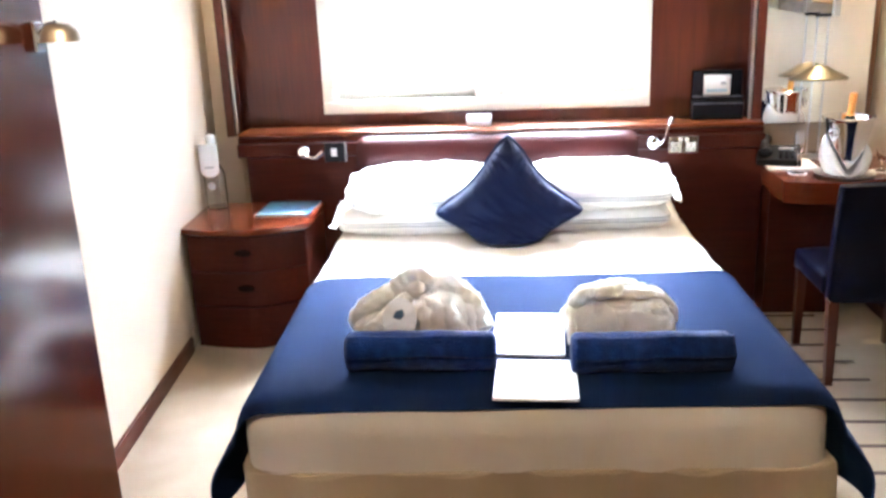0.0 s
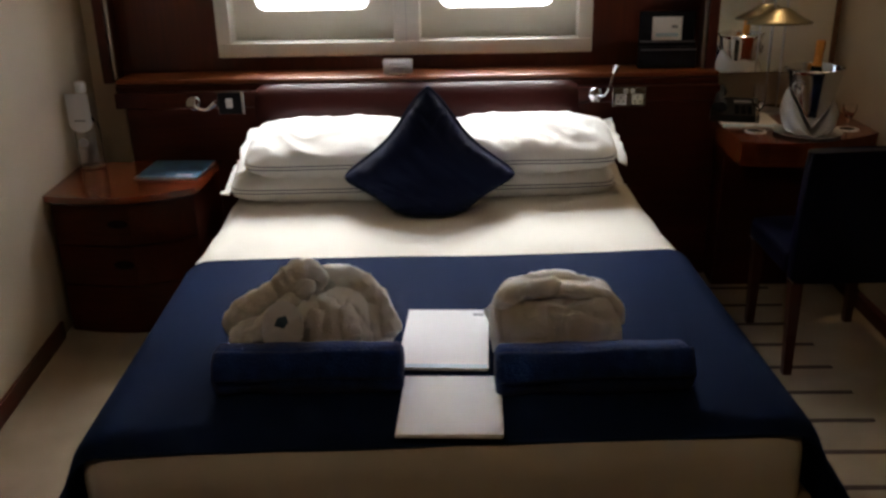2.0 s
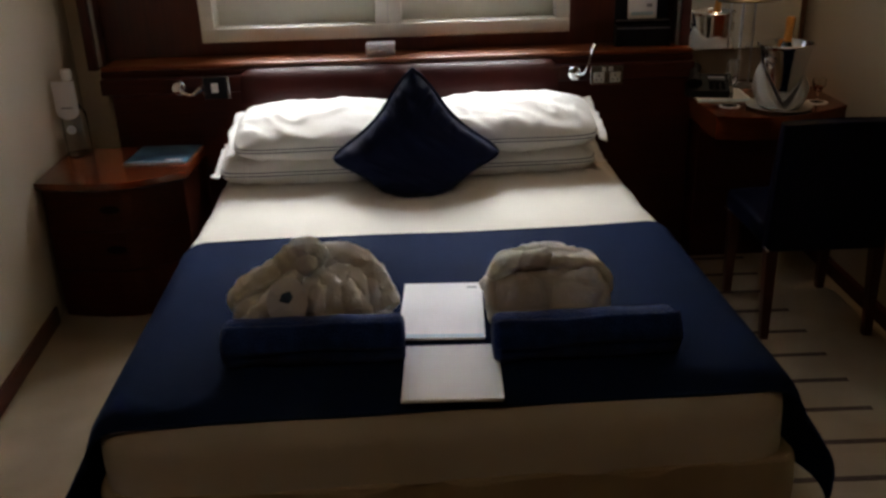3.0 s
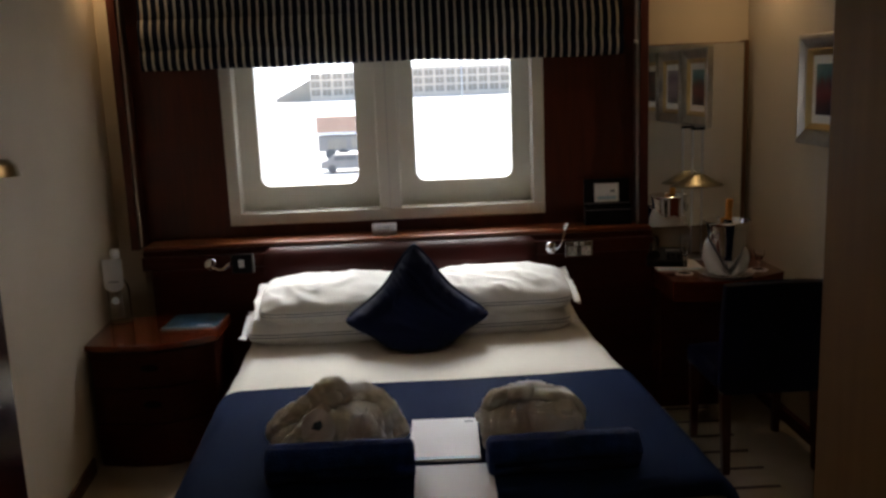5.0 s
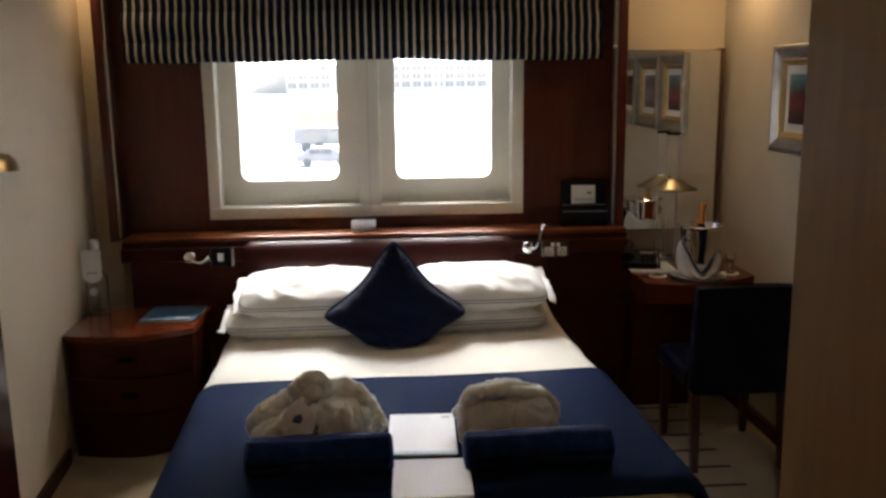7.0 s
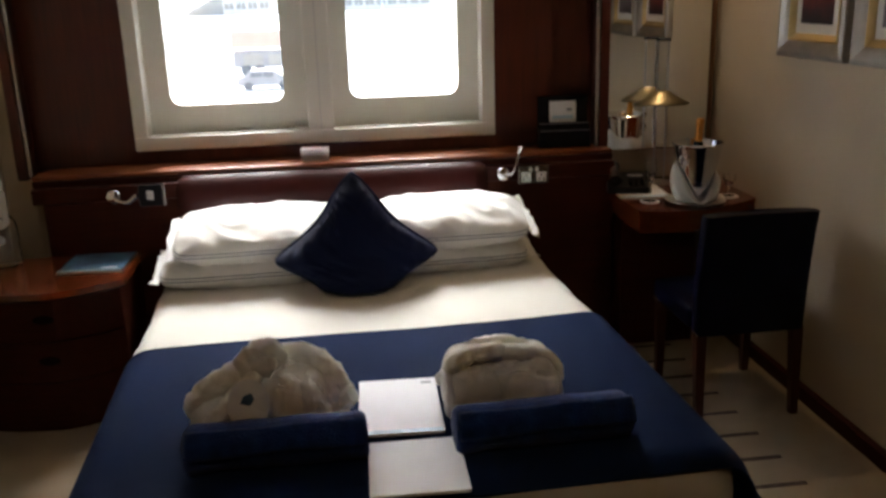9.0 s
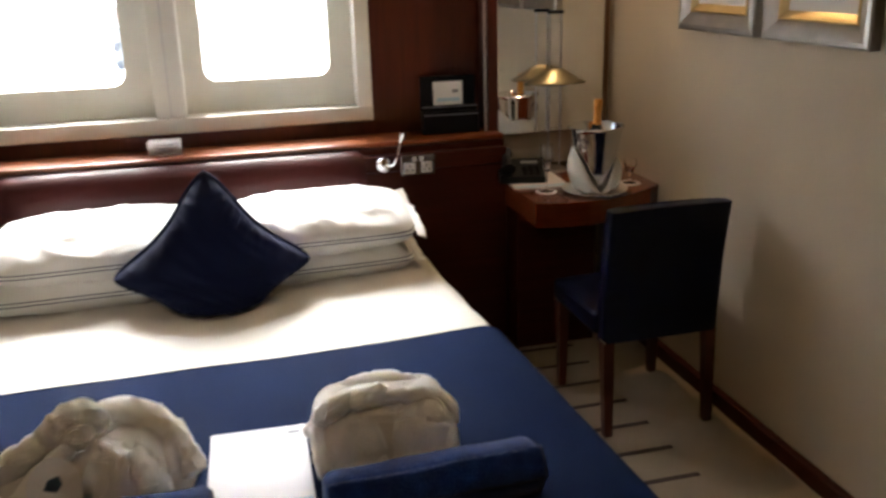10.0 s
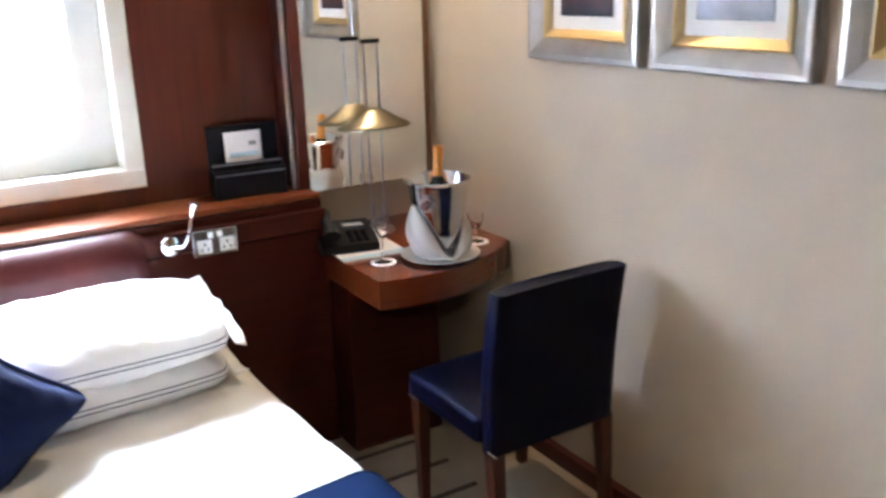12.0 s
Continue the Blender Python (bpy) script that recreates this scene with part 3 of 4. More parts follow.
# two stacks of two pillows at the head, tilted forward a little
for i, (x, y, z, rx, rz, mat) in enumerate(((-0.335, 4.17, 0.612, 5, 2.0, linen_striped), (0.49, 4.21, 0.606, 5, 2.5, linen_striped),
                                            (-0.27, 4.17, 0.734, 12, 3.0, linen_striped), (0.492, 4.18, 0.738, 11, 1.0, linen_striped))):
    pillow("pillow", 0.80, 0.44, 0.18, pose(x, y, z, rx, 0, rz), mat, ("lower " if i < 2 else "plump upper ") + "white pillow with two fine navy lines", "pillow", "pillows on the bed", flange=0.008, seed=i * 7.3)

cush = thing("cushion", pose(0.115, 3.895, 0.70, 0, 0, 2), "navy blue piped cushion propped on its corner against the pillows", "cushion")


def slump(p):
    """Sets a flat square cushion on its corner: upright above, squashed on the bed below, leaning back."""
    t = abs(p.x * p.y) / 0.0552
    q = 1 - (0.03 * t ** 3 if p.x * p.y > 0 else 0.15 * t ** 5)
    x, z = (p.x - p.y) * 0.7071 * q * 1.16, (p.x + p.y) * 0.7071 * q * 0.97
    y = -p.z
    if z < 0:
        k = min(1, -z / 0.33)
        z = -0.134 * min(1, k / 0.64) ** 0.92 - 0.004 * k
        y = y * (1 + 0.35 * k) - 0.05 * k
        x *= 1 - 0.16 * math.sin(math.pi * min(1, k / 0.7))
    else:
        k = z / 0.33
        x *= 1 - 0.33 * math.sin(math.pi * min(1, k * 1.0)) ** 0.9
        z *= 1.0
    return Vector((x, y + 0.24 * z, z - 0.012 * abs(x) / 0.33))


def cover_fn(sign):
    def fn(u, v):
        a, b = 2 * u - 1, 2 * v - 1
        e = max(0, (1 - abs(a) ** 3) * (1 - abs(b) ** 3))
        x, y = a * 0.235, b * 0.235
        z = sign * (0.090 * e ** 0.5 + 0.011 * e ** 0.35 * (noise.noise(Vector((x * 11 + y * 3, y * 9, sign))) + 0.6 * noise.noise(Vector((x * 30, y * 8 + x * 12, sign)))))
        along, inward = (y, 1 - abs(a)) if abs(a) > abs(b) else (x, 1 - abs(b))
        z += sign * 0.026 * e ** 0.25 * (1 - e) ** 1.3 * noise.noise(Vector((along * 44, inward * 3, 4 + sign)))
        return slump(Vector((x, y, z)))
    return fn


bm = surface(bmesh.new(), cover_fn(1), 64, 64)
surface(bm, cover_fn(-1), 64, 64)
bmesh.ops.remove_doubles(bm, verts=bm.verts, dist=1e-5)
part("cover", bm, cushion_cloth, cush, smooth=True)
edge_loop = []
for i in range(97):
    g = i / 96 * 4
    k, q = int(g) % 4, g - int(g)
    a, b = ((-1 + 2 * q, -1), (1, -1 + 2 * q), (1 - 2 * q, 1), (-1, 1 - 2 * q))[k]
    edge_loop.append(slump(Vector((a * 0.237, b * 0.237, 0))))
part("piping", tube(bmesh.new(), edge_loop, 0.0068, 8), cushion_cloth, cush, smooth=True)

# ---- rolled navy fleeces, robes and papers on the runner ----
TB = BT + 0.012


def fleece(m, length):
    ob = thing("rolled_blanket", m, "rolled royal-navy fleece blanket on the bed runner", "blanket", "rolled blankets")

    def fn(u, v):
        x = -length / 2 + length * u
        g = v * math.tau
        r = 0.066 * (1 + 0.05 * math.sin(3 * g + 1))
        end = min(1, min(u, 1 - u) / 0.03)
        r *= 0.80 + 0.2 * math.sqrt(end)
        y, z = r * 1.08 * math.cos(g), r * math.sin(g) * 0.95
        p = Vector((x, y, max(z, -0.052)))
        return p + noise.noise_vector(p * 9) * 0.007 + Vector((0, 0, 0.052))
    bm = surface(bmesh.new(), fn, 48, 36, wrap_v=True)
    for ring in ([v for v in bm.verts][:36], [v for v in bm.verts][-36:]):
        bm.faces.new(ring)
    part("roll", bm, towel_navy, ob, smooth=True)
    # the loose end of the cloth along the front
    bm = bmesh.new()

    def flap(u, v):
        x = -length / 2 + 0.004 + (length - 0.008) * u
        g = math.radians(62 - 60 * v)
        r = 0.074 + 0.003 * math.sin(u * 9)
        return Vector((x, -r * 1.05 * math.cos(g), 0.054 + r * 0.95 * math.sin(g))) + noise.noise_vector(Vector((x * 8, v * 2, 1))) * 0.004
    surface(bm, flap, 40, 8)
    part("flap", bm, towel_navy, ob, smooth=True).modifiers.new("thick", "SOLIDIFY").thickness = 0.006
    return ob


fleece(pose(-0.135, 2.50, TB, 0, 0, 1.0), 0.455)
fleece(pose(0.555, 2.49, TB, 0, 0, 2.5), 0.47)


def mound(w, d, h, power, seed, lump, n=64):
    """A rounded heap of folded cloth, flat underneath."""
    def fn(u, v):
        g = u * math.tau
        a = v * math.pi / 2
        c, s = math.cos(g), math.sin(g)
        e = 2 / power
        px = math.copysign(abs(c) ** e, c) * math.cos(a) ** 0.55
        py = math.copysign(abs(s) ** e, s) * math.cos(a) ** 0.55
        p = Vector((px * w / 2, py * d / 2, h * math.sin(a) ** 0.8))
        k = 0.35 + 0.65 * math.sin(a)
        p += noise.noise_vector(p * 9 + Vector((seed, 0, 0))) * lump * k + noise.noise_vector(p * 24 + Vector((seed, 5, 0))) * lump * 0.35 * k
        dent = abs(noise.noise(Vector((p.x * 7 + seed, p.y * 11, p.z * 9))))
        p *= 1 - 0.11 * k * max(0.0, 1 - dent * 7)
        p.z = max(p.z, 0.0)
        return p
    bm = surface(bmesh.new(), fn, n * 2, n // 2, wrap_u=True)
    bmesh.ops.remove_doubles(bm, verts=bm.verts, dist=1e-4)
    return bm


def sausage(ob, pts, r, name="belt"):
    """A thick soft roll of towelling through the given points."""
    return part(name, tube(bmesh.new(), spline(pts, 9), lambda q: r * (0.62 + 0.38 * math.sin(math.pi * min(1, max(0, 0.08 + 0.84 * q)))), 14, r * 0.28), robe_cloth, ob, smooth=True)


robe = thing("folded_bathrobe", pose(-0.178, 2.75, TB), "white towelling bathrobe bundled with its belt knotted on top", "bathrobe", "folded bathrobes")
part("folded_cloth", mound(0.40, 0.28, 0.152, 2.5, 1.0, 0.013), robe_cloth, robe, smooth=True)
for dx, dy, w, d, h, sd in ((-0.115, -0.03, 0.19, 0.23, 0.135, 3.0), (0.075, -0.03, 0.22, 0.25, 0.150, 5.0), (0.165, 0.02, 0.13, 0.20, 0.120, 8.0), (0.06, 0.06, 0.22, 0.16, 0.178, 2.0)):
    lobe = mound(w, d, h, 2.4, sd, 0.010, 44)
    bmesh.ops.translate(lobe, vec=(dx, dy, 0), verts=lobe.verts)
    part("fold", lobe, robe_cloth, robe, smooth=True)
sausage(robe, [(0.0, -0.06, 0.195), (-0.055, -0.085, 0.188), (-0.115, -0.09, 0.158), (-0.165, -0.08, 0.118), (-0.196, -0.05, 0.075), (-0.198, 0.0, 0.03)], 0.030)
sausage(robe, [(0.0, -0.075, 0.188), (-0.03, -0.125, 0.160), (-0.075, -0.158, 0.125), (-0.115, -0.172, 0.092), (-0.148, -0.168, 0.060)], 0.026)
sausage(robe, [(0.115, -0.085, 0.135), (0.128, -0.125, 0.108), (0.135, -0.142, 0.07), (0.13, -0.148, 0.03)], 0.026, "lapel")
sausage(robe, [(0.03, 0.05, 0.165), (0.10, 0.04, 0.165), (0.165, 0.02, 0.13), (0.205, -0.015, 0.08), (0.232, -0.05, 0.04)], 0.036, "sleeve")
sausage(robe, [(-0.052, -0.085, 0.172), (-0.040, -0.095, 0.212), (-0.008, -0.088, 0.236), (0.026, -0.066, 0.228), (0.036, -0.045, 0.196), (0.018, -0.02, 0.168)], 0.031, "knot")
sausage(robe, [(-0.03, -0.07, 0.195), (0.0, -0.09, 0.198), (0.028, -0.082, 0.186)], 0.036, "knot")
tag = bmesh.new()
lathe(tag, [(0, 0.0), (0.051, 0.0), (0.052, 0.001), (0.051, 0.002), (0, 0.002)], 32)
bmesh.ops.transform(tag, matrix=pose(-0.030, -0.196, 0.134, 64, 0, -4) @ Matrix.Diagonal((1.05, 1.25, 1, 1)), verts=tag.verts)
part("hang_tag", tag, paper, robe, "oval white paper tag with a blue print", smooth=True)
mark = bmesh.new()
slab(mark, [(0.026 * math.cos(k * 1.2566) * (1 if k % 2 else 0.6), 0.017 * math.sin(k * 1.2566) + 0.012) for k in range(5)], 0.0025, 0.0035)
bmesh.ops.transform(mark, matrix=pose(-0.030, -0.196, 0.134, 64, 0, -4), verts=mark.verts)
part("print_mark", mark, blue_print, robe)

robe2 = thing("folded_bathrobe", pose(0.49, 2.76, TB, 0, 0, -3), "white towelling bathrobe folded square with its belt on top", "bathrobe", "folded bathrobes")
for dx, sd in ((-0.078, 6.0), (0.080, 9.0)):
    lobe = mound(0.185, 0.29, 0.144, 4.2, sd, 0.010, 52)
    bmesh.ops.translate(lobe, vec=(dx, 0, 0), verts=lobe.verts)
    part("folded_cloth", lobe, robe_cloth, robe2, smooth=True)
sausage(robe2, [(-0.150, -0.02, 0.085), (-0.142, -0.075, 0.135), (-0.110, -0.085, 0.166), (-0.075, -0.055, 0.165), (-0.068, 0.0, 0.14)], 0.027)
sausage(robe2, [(-0.085, -0.02, 0.145), (-0.068, -0.075, 0.165), (-0.036, -0.080, 0.176), (-0.012, -0.045, 0.168), (-0.012, 0.01, 0.14)], 0.026)
sausage(robe2, [(-0.045, -0.05, 0.148), (0.01, -0.055, 0.156), (0.07, -0.045, 0.150), (0.125, -0.035, 0.136), (0.158, -0.03, 0.104), (0.168, -0.03, 0.055)], 0.021)
core = mound(0.325, 0.25, 0.146, 4.5, 4.0, 0.008, 56)
part("folded_cloth", core, robe_cloth, robe2, smooth=True)
sausage(robe2, [(-0.165, 0.06, 0.03), (-0.170, -0.02, 0.075), (-0.160, -0.08, 0.105), (-0.154, -0.125, 0.06), (-0.150, -0.135, 0.02)], 0.020, "sleeve")
sausage(robe2, [(-0.12, 0.07, 0.115), (0.0, 0.075, 0.13), (0.12, 0.07, 0.105)], 0.030, "sleeve")


def booklet(m, w, d, label, strip):
    ob = thing("booklet", m, label, "booklet", "papers on the bed")
    for i in range(3):
        part("page", boxed(-w / 2, w / 2, -d / 2, d / 2, i * 0.0022, i * 0.0022 + 0.0018, m=pose(0.001 * i, 0.0015 * i, 0, 0, 0, 0.3 * i)), paper, ob)
    if strip:
        part("logo_mark", boxed(w / 2 - 0.045, w / 2 - 0.015, d / 2 - 0.035, d / 2 - 0.022, 0.0064, 0.0069), ink, ob)
    if strip:
        part("edge_band", boxed(-w / 2, w / 2, -d / 2 + 0.002, -d / 2 + 0.022, 0.0064, 0.0070), paper_blue, ob, "pale blue printed edge")
    return ob


booklet(pose(0.192, 2.735, TB + 0.002, 0, 0, -2.5), 0.232, 0.345, "white folded welcome booklet with a pale blue edge", True)
booklet(pose(0.210, 2.390, TB + 0.002, 0, 0, -1.5), 0.240, 0.262, "plain white folded card on the navy runner", False)

# ---- bedside cabinet ----
ns = thing("bedside_cabinet", pose(0, 0, 0), "mahogany bow-fronted bedside cabinet with three drawers", "bedside cabinet")


def bow(inset=0.0, lift=0.0):
    """The cabinet's outline: straight back, bowed front."""
    front = []
    for k in range(13):
        s = k / 12
        x = -1.443 + inset + (0.585 - 2 * inset) * s
        y = 3.945 - 0.16 * s * (1 - s) + 0.115 * max(0, s - 0.55) ** 1.3 * 2.2 + inset
        front.append((x, y))
    return front + [(-0.858 - inset, 4.438), (-1.472 + inset, 4.438)]


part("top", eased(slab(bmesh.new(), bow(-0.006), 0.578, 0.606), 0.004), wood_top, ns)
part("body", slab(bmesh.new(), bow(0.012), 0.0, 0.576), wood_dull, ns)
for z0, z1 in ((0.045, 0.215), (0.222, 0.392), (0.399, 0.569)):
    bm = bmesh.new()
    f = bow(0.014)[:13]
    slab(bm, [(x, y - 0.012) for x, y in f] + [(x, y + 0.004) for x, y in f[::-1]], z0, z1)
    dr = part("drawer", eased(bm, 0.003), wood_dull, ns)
    if z0 > 0.1:
        pull = bmesh.new()
        lathe(pull, [(0.0, 0.0), (0.040, 0.0), (0.042, 0.004), (0.034, 0.010), (0.02, 0.006), (0, 0.005)], 20)
        bmesh.ops.transform(pull, matrix=pose(-1.147, 3.903, (z0 + z1) / 2 + 0.01, 90) @ Matrix.Diagonal((1, 0.42, 1, 1)), verts=pull.verts)
        part("finger_pull", pull, recess_shade, dr, "oval finger pull, its hollow's shade put into a dark colour", smooth=True)

mag = thing("brochure", pose(-1.014, 4.25, 0.607, 0, 0, -3), "glossy blue brochure lying on the bedside cabinet", "brochure")
for i in range(3):
    part("page", boxed(-0.135, 0.135, -0.105, 0.165, i * 0.003, i * 0.003 + 0.0026, m=pose(0.002 * i, 0, 0, 0, 0, 0.7 * i)), paper if i < 2 else blue_print, mag)
part("title_bar", boxed(0.04, 0.11, -0.075, -0.055, 0.0088, 0.0094), paper, mag, "white printed title block")
part("cover_band", boxed(-0.13, 0.13, -0.098, -0.085, 0.0088, 0.0094), paper_blue, mag)

def collar():
    """A hanging card with a rounded foot."""
    pts = [(-0.05, 0.335), (0.05, 0.335)] + [(0.05 * math.cos(a), 0.205 + 0.038 * math.sin(a)) for a in [-k * math.pi / 10 for k in range(11)]]
    bm = slab(bmesh.new(), pts, -0.002, 0.002)
    bmesh.ops.transform(bm, matrix=pose(0, -0.058, 0, 90), verts=bm.verts)
    return bm


bot = thing("water_carafe", pose(-1.412, 4.375, 0.607), "clear water bottle with an upturned tumbler and white paper collar", "water bottle")
part("bottle", lathe(bmesh.new(), [(0, 0.0), (0.052, 0.0), (0.055, 0.008), (0.055, 0.16), (0.05, 0.19), (0.025, 0.22), (0.02, 0.25), (0.02, 0.335), (0.017, 0.335), (0.017, 0.25), (0.045, 0.19), (0.050, 0.16), (0.050, 0.01), (0, 0.008)], 28), clear, bot, smooth=True)
part("paper_collar", collar(), paper, bot, "white paper collar card")
part("collar_print", boxed(-0.025, 0.025, -0.0612, -0.0604, 0.215, 0.222), ink, bot)
part("stopper", lathe(bmesh.new(), [(0, 0.33), (0.022, 0.33), (0.024, 0.345), (0.024, 0.368), (0.018, 0.376), (0, 0.378)], 20), white_plastic, bot, "white bottle cap", smooth=True)
seal = slab(bmesh.new(), [(0.02 * math.cos(k * math.tau / 20), 0.02 * math.sin(k * math.tau / 20)) for k in range(20)], 0, 0.002)
bmesh.ops.transform(seal, matrix=pose(0, -0.0555, 0.12, 90), verts=seal.verts)
part("bottle_label", seal, paper, bot, "small round pale label")

# ---- dressing table ----
desk = thing("dressing_table", pose(0, 0, 0), "mahogany corner dressing table with a bowed front", "dressing table")


def desk_line(inset=0.0):
    pts = [(1.385 - 0.006, 4.742), (1.372 + inset, 4.43), (1.372 + inset, 4.08 + inset)]
    for k in range(1, 12):
        s = k / 11
        pts.append((1.372 + inset + (RIGHT - 1.376 - inset) * s, 4.08 + inset - 0.21 * s * (1 - s) + 0.12 * s * s))
    return pts + [(RIGHT - 0.004, 4.776), (1.387, 4.776)]


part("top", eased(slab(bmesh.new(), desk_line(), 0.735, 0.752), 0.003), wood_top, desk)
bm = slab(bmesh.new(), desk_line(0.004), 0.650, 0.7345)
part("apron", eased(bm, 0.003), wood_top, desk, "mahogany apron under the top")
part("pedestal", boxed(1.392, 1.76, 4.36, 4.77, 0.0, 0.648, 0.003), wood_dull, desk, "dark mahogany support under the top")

mir = thing("wall_mirror", pose(1.387, 4.69, 0), "tall frameless wall mirror on a boxed panel over the dressing table", "mirror")
part("glass", boxed(0.002, 0.536, 0.0, 0.005, 0.920, 1.903), mirror_mat, mir)
part("backing", boxed(0.0, 0.538, 0.006, 0.088, 0.916, 1.907), wood_v, mir)
part("side_batten", boxed(0.5385, 0.562, -0.004, 0.088, 0.916, 1.915, 0.003), batten_wood, mir, "brown timber batten")

dl = thing("desk_lamp", pose(1.652, 4.605, 0.752), "twin-rod table lamp with a shallow bronzed metal shade", "table lamp")
part("base", lathe(bmesh.new(), [(0, 0), (0.058, 0), (0.061, 0.004), (0.057, 0.014), (0.02, 0.02), (0, 0.02)], 32), steel, dl, smooth=True)
for dx in (-0.027, 0.027):
    part("rod", tube(bmesh.new(), [Vector((dx, 0, z)) for z in (0.016, 0.35, 0.702)], 0.0042, 8), steel, dl, smooth=True)
part("cap_bar", boxed(-0.036, 0.036, -0.008, 0.008, 0.700, 0.714, 0.002), black_plastic, dl)
shade = lathe(bmesh.new(), [(0.004, 0.466), (0.028, 0.465), (0.046, 0.458), (0.075, 0.440), (0.110, 0.420), (0.144, 0.404), (0.147, 0.400), (0.146, 0.397), (0.141, 0.399), (0.108, 0.415), (0.073, 0.435), (0.044, 0.453), (0.004, 0.461)], 56)
bmesh.ops.scale(shade, vec=(1, 0.52, 1), verts=shade.verts)
part("shade", shade, shade_metal, dl, "bronzed metal shallow oval shade", smooth=True)
part("clamp", boxed(-0.036, 0.036, -0.010, 0.010, 0.42, 0.458, 0.003), steel, dl)

pad = thing("blotter_folder", pose(1.465, 4.46, 0.753, 0, 0, -4), "white stationery folder with a pale blue edge beneath the telephone", "folder")
part("cover", boxed(-0.09, 0.15, -0.155, 0.19, 0, 0.006, 0.001), paper, pad)
part("edge_band", boxed(-0.09, 0.15, -0.153, -0.12, 0.0062, 0.0068), paper_blue, pad)
tel = thing("telephone", pose(1.452, 4.48, 0.76, 0, 0, -14) @ Matrix.Diagonal((1.2, 1.1, 1.15, 1)), "black desk telephone with its handset on the cradle", "telephone")
bm = bmesh.new()
slab(bm, [(-0.085, -0.09), (0.085, -0.09), (0.085, 0.09), (-0.085, 0.09)], 0, 0.055)
for v in bm.verts:
    if v.co.z > 0.01:
        v.co.z = 0.026 if v.co.y < 0 else 0.06
part("body", eased(bm, 0.006), black_plastic, tel, smooth=True)
part("handset", tube(bmesh.new(), spline([(-0.055, -0.085, 0.055), (-0.055, -0.05, 0.078), (-0.055, 0.0, 0.088), (-0.055, 0.05, 0.092), (-0.055, 0.085, 0.082)], 6), lambda s: 0.016 + 0.012 * abs(2 * s - 1) ** 2, 12), black_plastic, tel, smooth=True)
part("display", boxed(0.0, 0.06, 0.02, 0.06, 0.050, 0.056, 0.001), ink, tel)
for i in range(4):
    for j in range(3):
        part("key", boxed(0.0 + j * 0.022, 0.016 + j * 0.022, -0.07 + i * 0.02, -0.058 + i * 0.02, 0.028 + i * 0.0035, 0.036 + i * 0.0038, 0.001), black_hide, tel)

bk = thing("ice_bucket", pose(1.672, 4.19, 0.752), "polished steel champagne bucket wrapped in a white napkin on a plate", "ice bucket")
part("plate", lathe(bmesh.new(), [(0, 0), (0.085, 0.0), (0.135, 0.012), (0.137, 0.015), (0.08, 0.006), (0, 0.005)], 40), china, bk, smooth=True)
part("pail", lathe(bmesh.new(), [(0, 0.008), (0.05, 0.008), (0.056, 0.015), (0.079, 0.12), (0.106, 0.255), (0.113, 0.266), (0.118, 0.272), (0.112, 0.277), (0.104, 0.266), (0.076, 0.12), (0.052, 0.02), (0, 0.016)], 48), chrome, bk, smooth=True)
for sx in (-1, 1):
    ring = bmesh.new()
    tube(ring, [Vector((sx * 0.107, 0.022 * math.cos(k / 20 * math.tau), 0.205 + 0.022 * math.sin(k / 20 * math.tau))) for k in range(21)], 0.004, 8)
    bmesh.ops.transform(ring, matrix=pose(0, 0, 0, 0, 0, 35), verts=ring.verts)
    part("ring_handle", ring, chrome, bk, smooth=True)


def napkin(u, v):
    g = u * math.tau
    front = math.cos(g - math.radians(262))
    top = 0.140 - 0.130 * max(0, front) ** 2.2 + 0.045 * max(0, math.cos(g - math.radians(190))) ** 3 + 0.006 * math.sin(5 * g)
    r0 = 0.067 + 0.09 * top * v
    r = r0 + 0.012 - 0.007 * v + 0.030 * math.sin(math.pi * v) ** 0.8 + 0.005 * (1 - v) * math.sin(7 * g + 4 * v)
    r += 0.008 * v * v * max(0, math.cos(g - math.radians(195))) ** 2
    return Vector((r * math.cos(g), r * math.sin(g), 0.012 + top * v))


part("napkin", surface(bmesh.new(), napkin, 72, 14, wrap_u=True), linen, bk, "white folded napkin", smooth=True).modifiers.new("thick", "SOLIDIFY").thickness = 0.004
champ = thing("champagne_bottle", pose(1.668, 4.20, 0.795, -3, 4, 0), "dark champagne bottle with orange-gold foil leaning in the bucket", "bottle")
part("bottle", lathe(bmesh.new(), [(0, 0.0), (0.04, 0.0), (0.043, 0.01), (0.043, 0.15), (0.034, 0.19), (0.018, 0.235), (0.015, 0.26), (0.015, 0.262), (0, 0.262)], 28), bottle_glass, champ, smooth=True)
part("foil", lathe(bmesh.new(), [(0.0185, 0.225), (0.0175, 0.25), (0.016, 0.29), (0.018, 0.30), (0.018, 0.33), (0.014, 0.337), (0, 0.338)], 24), foil, champ, "orange-gold foil neck", smooth=True)


def flute(m, label):
    ob = thing("champagne_flute", m, label, "glass", "glasses on the dressing table")
    part("coaster", lathe(bmesh.new(), [(0, 0), (0.044, 0), (0.045, 0.0015), (0.044, 0.003), (0, 0.003)], 28), paper, ob, "round white paper coaster", smooth=True)
    part("bowl", lathe(bmesh.new(), [(0, 0.004), (0.033, 0.004), (0.033, 0.006), (0.006, 0.010), (0.004, 0.02), (0.004, 0.075), (0.010, 0.088), (0.022, 0.11), (0.026, 0.15), (0.024, 0.20), (0.0225, 0.20), (0.0245, 0.15), (0.0205, 0.112), (0.008, 0.092), (0, 0.088)], 28), clear, ob, smooth=True)
    return ob


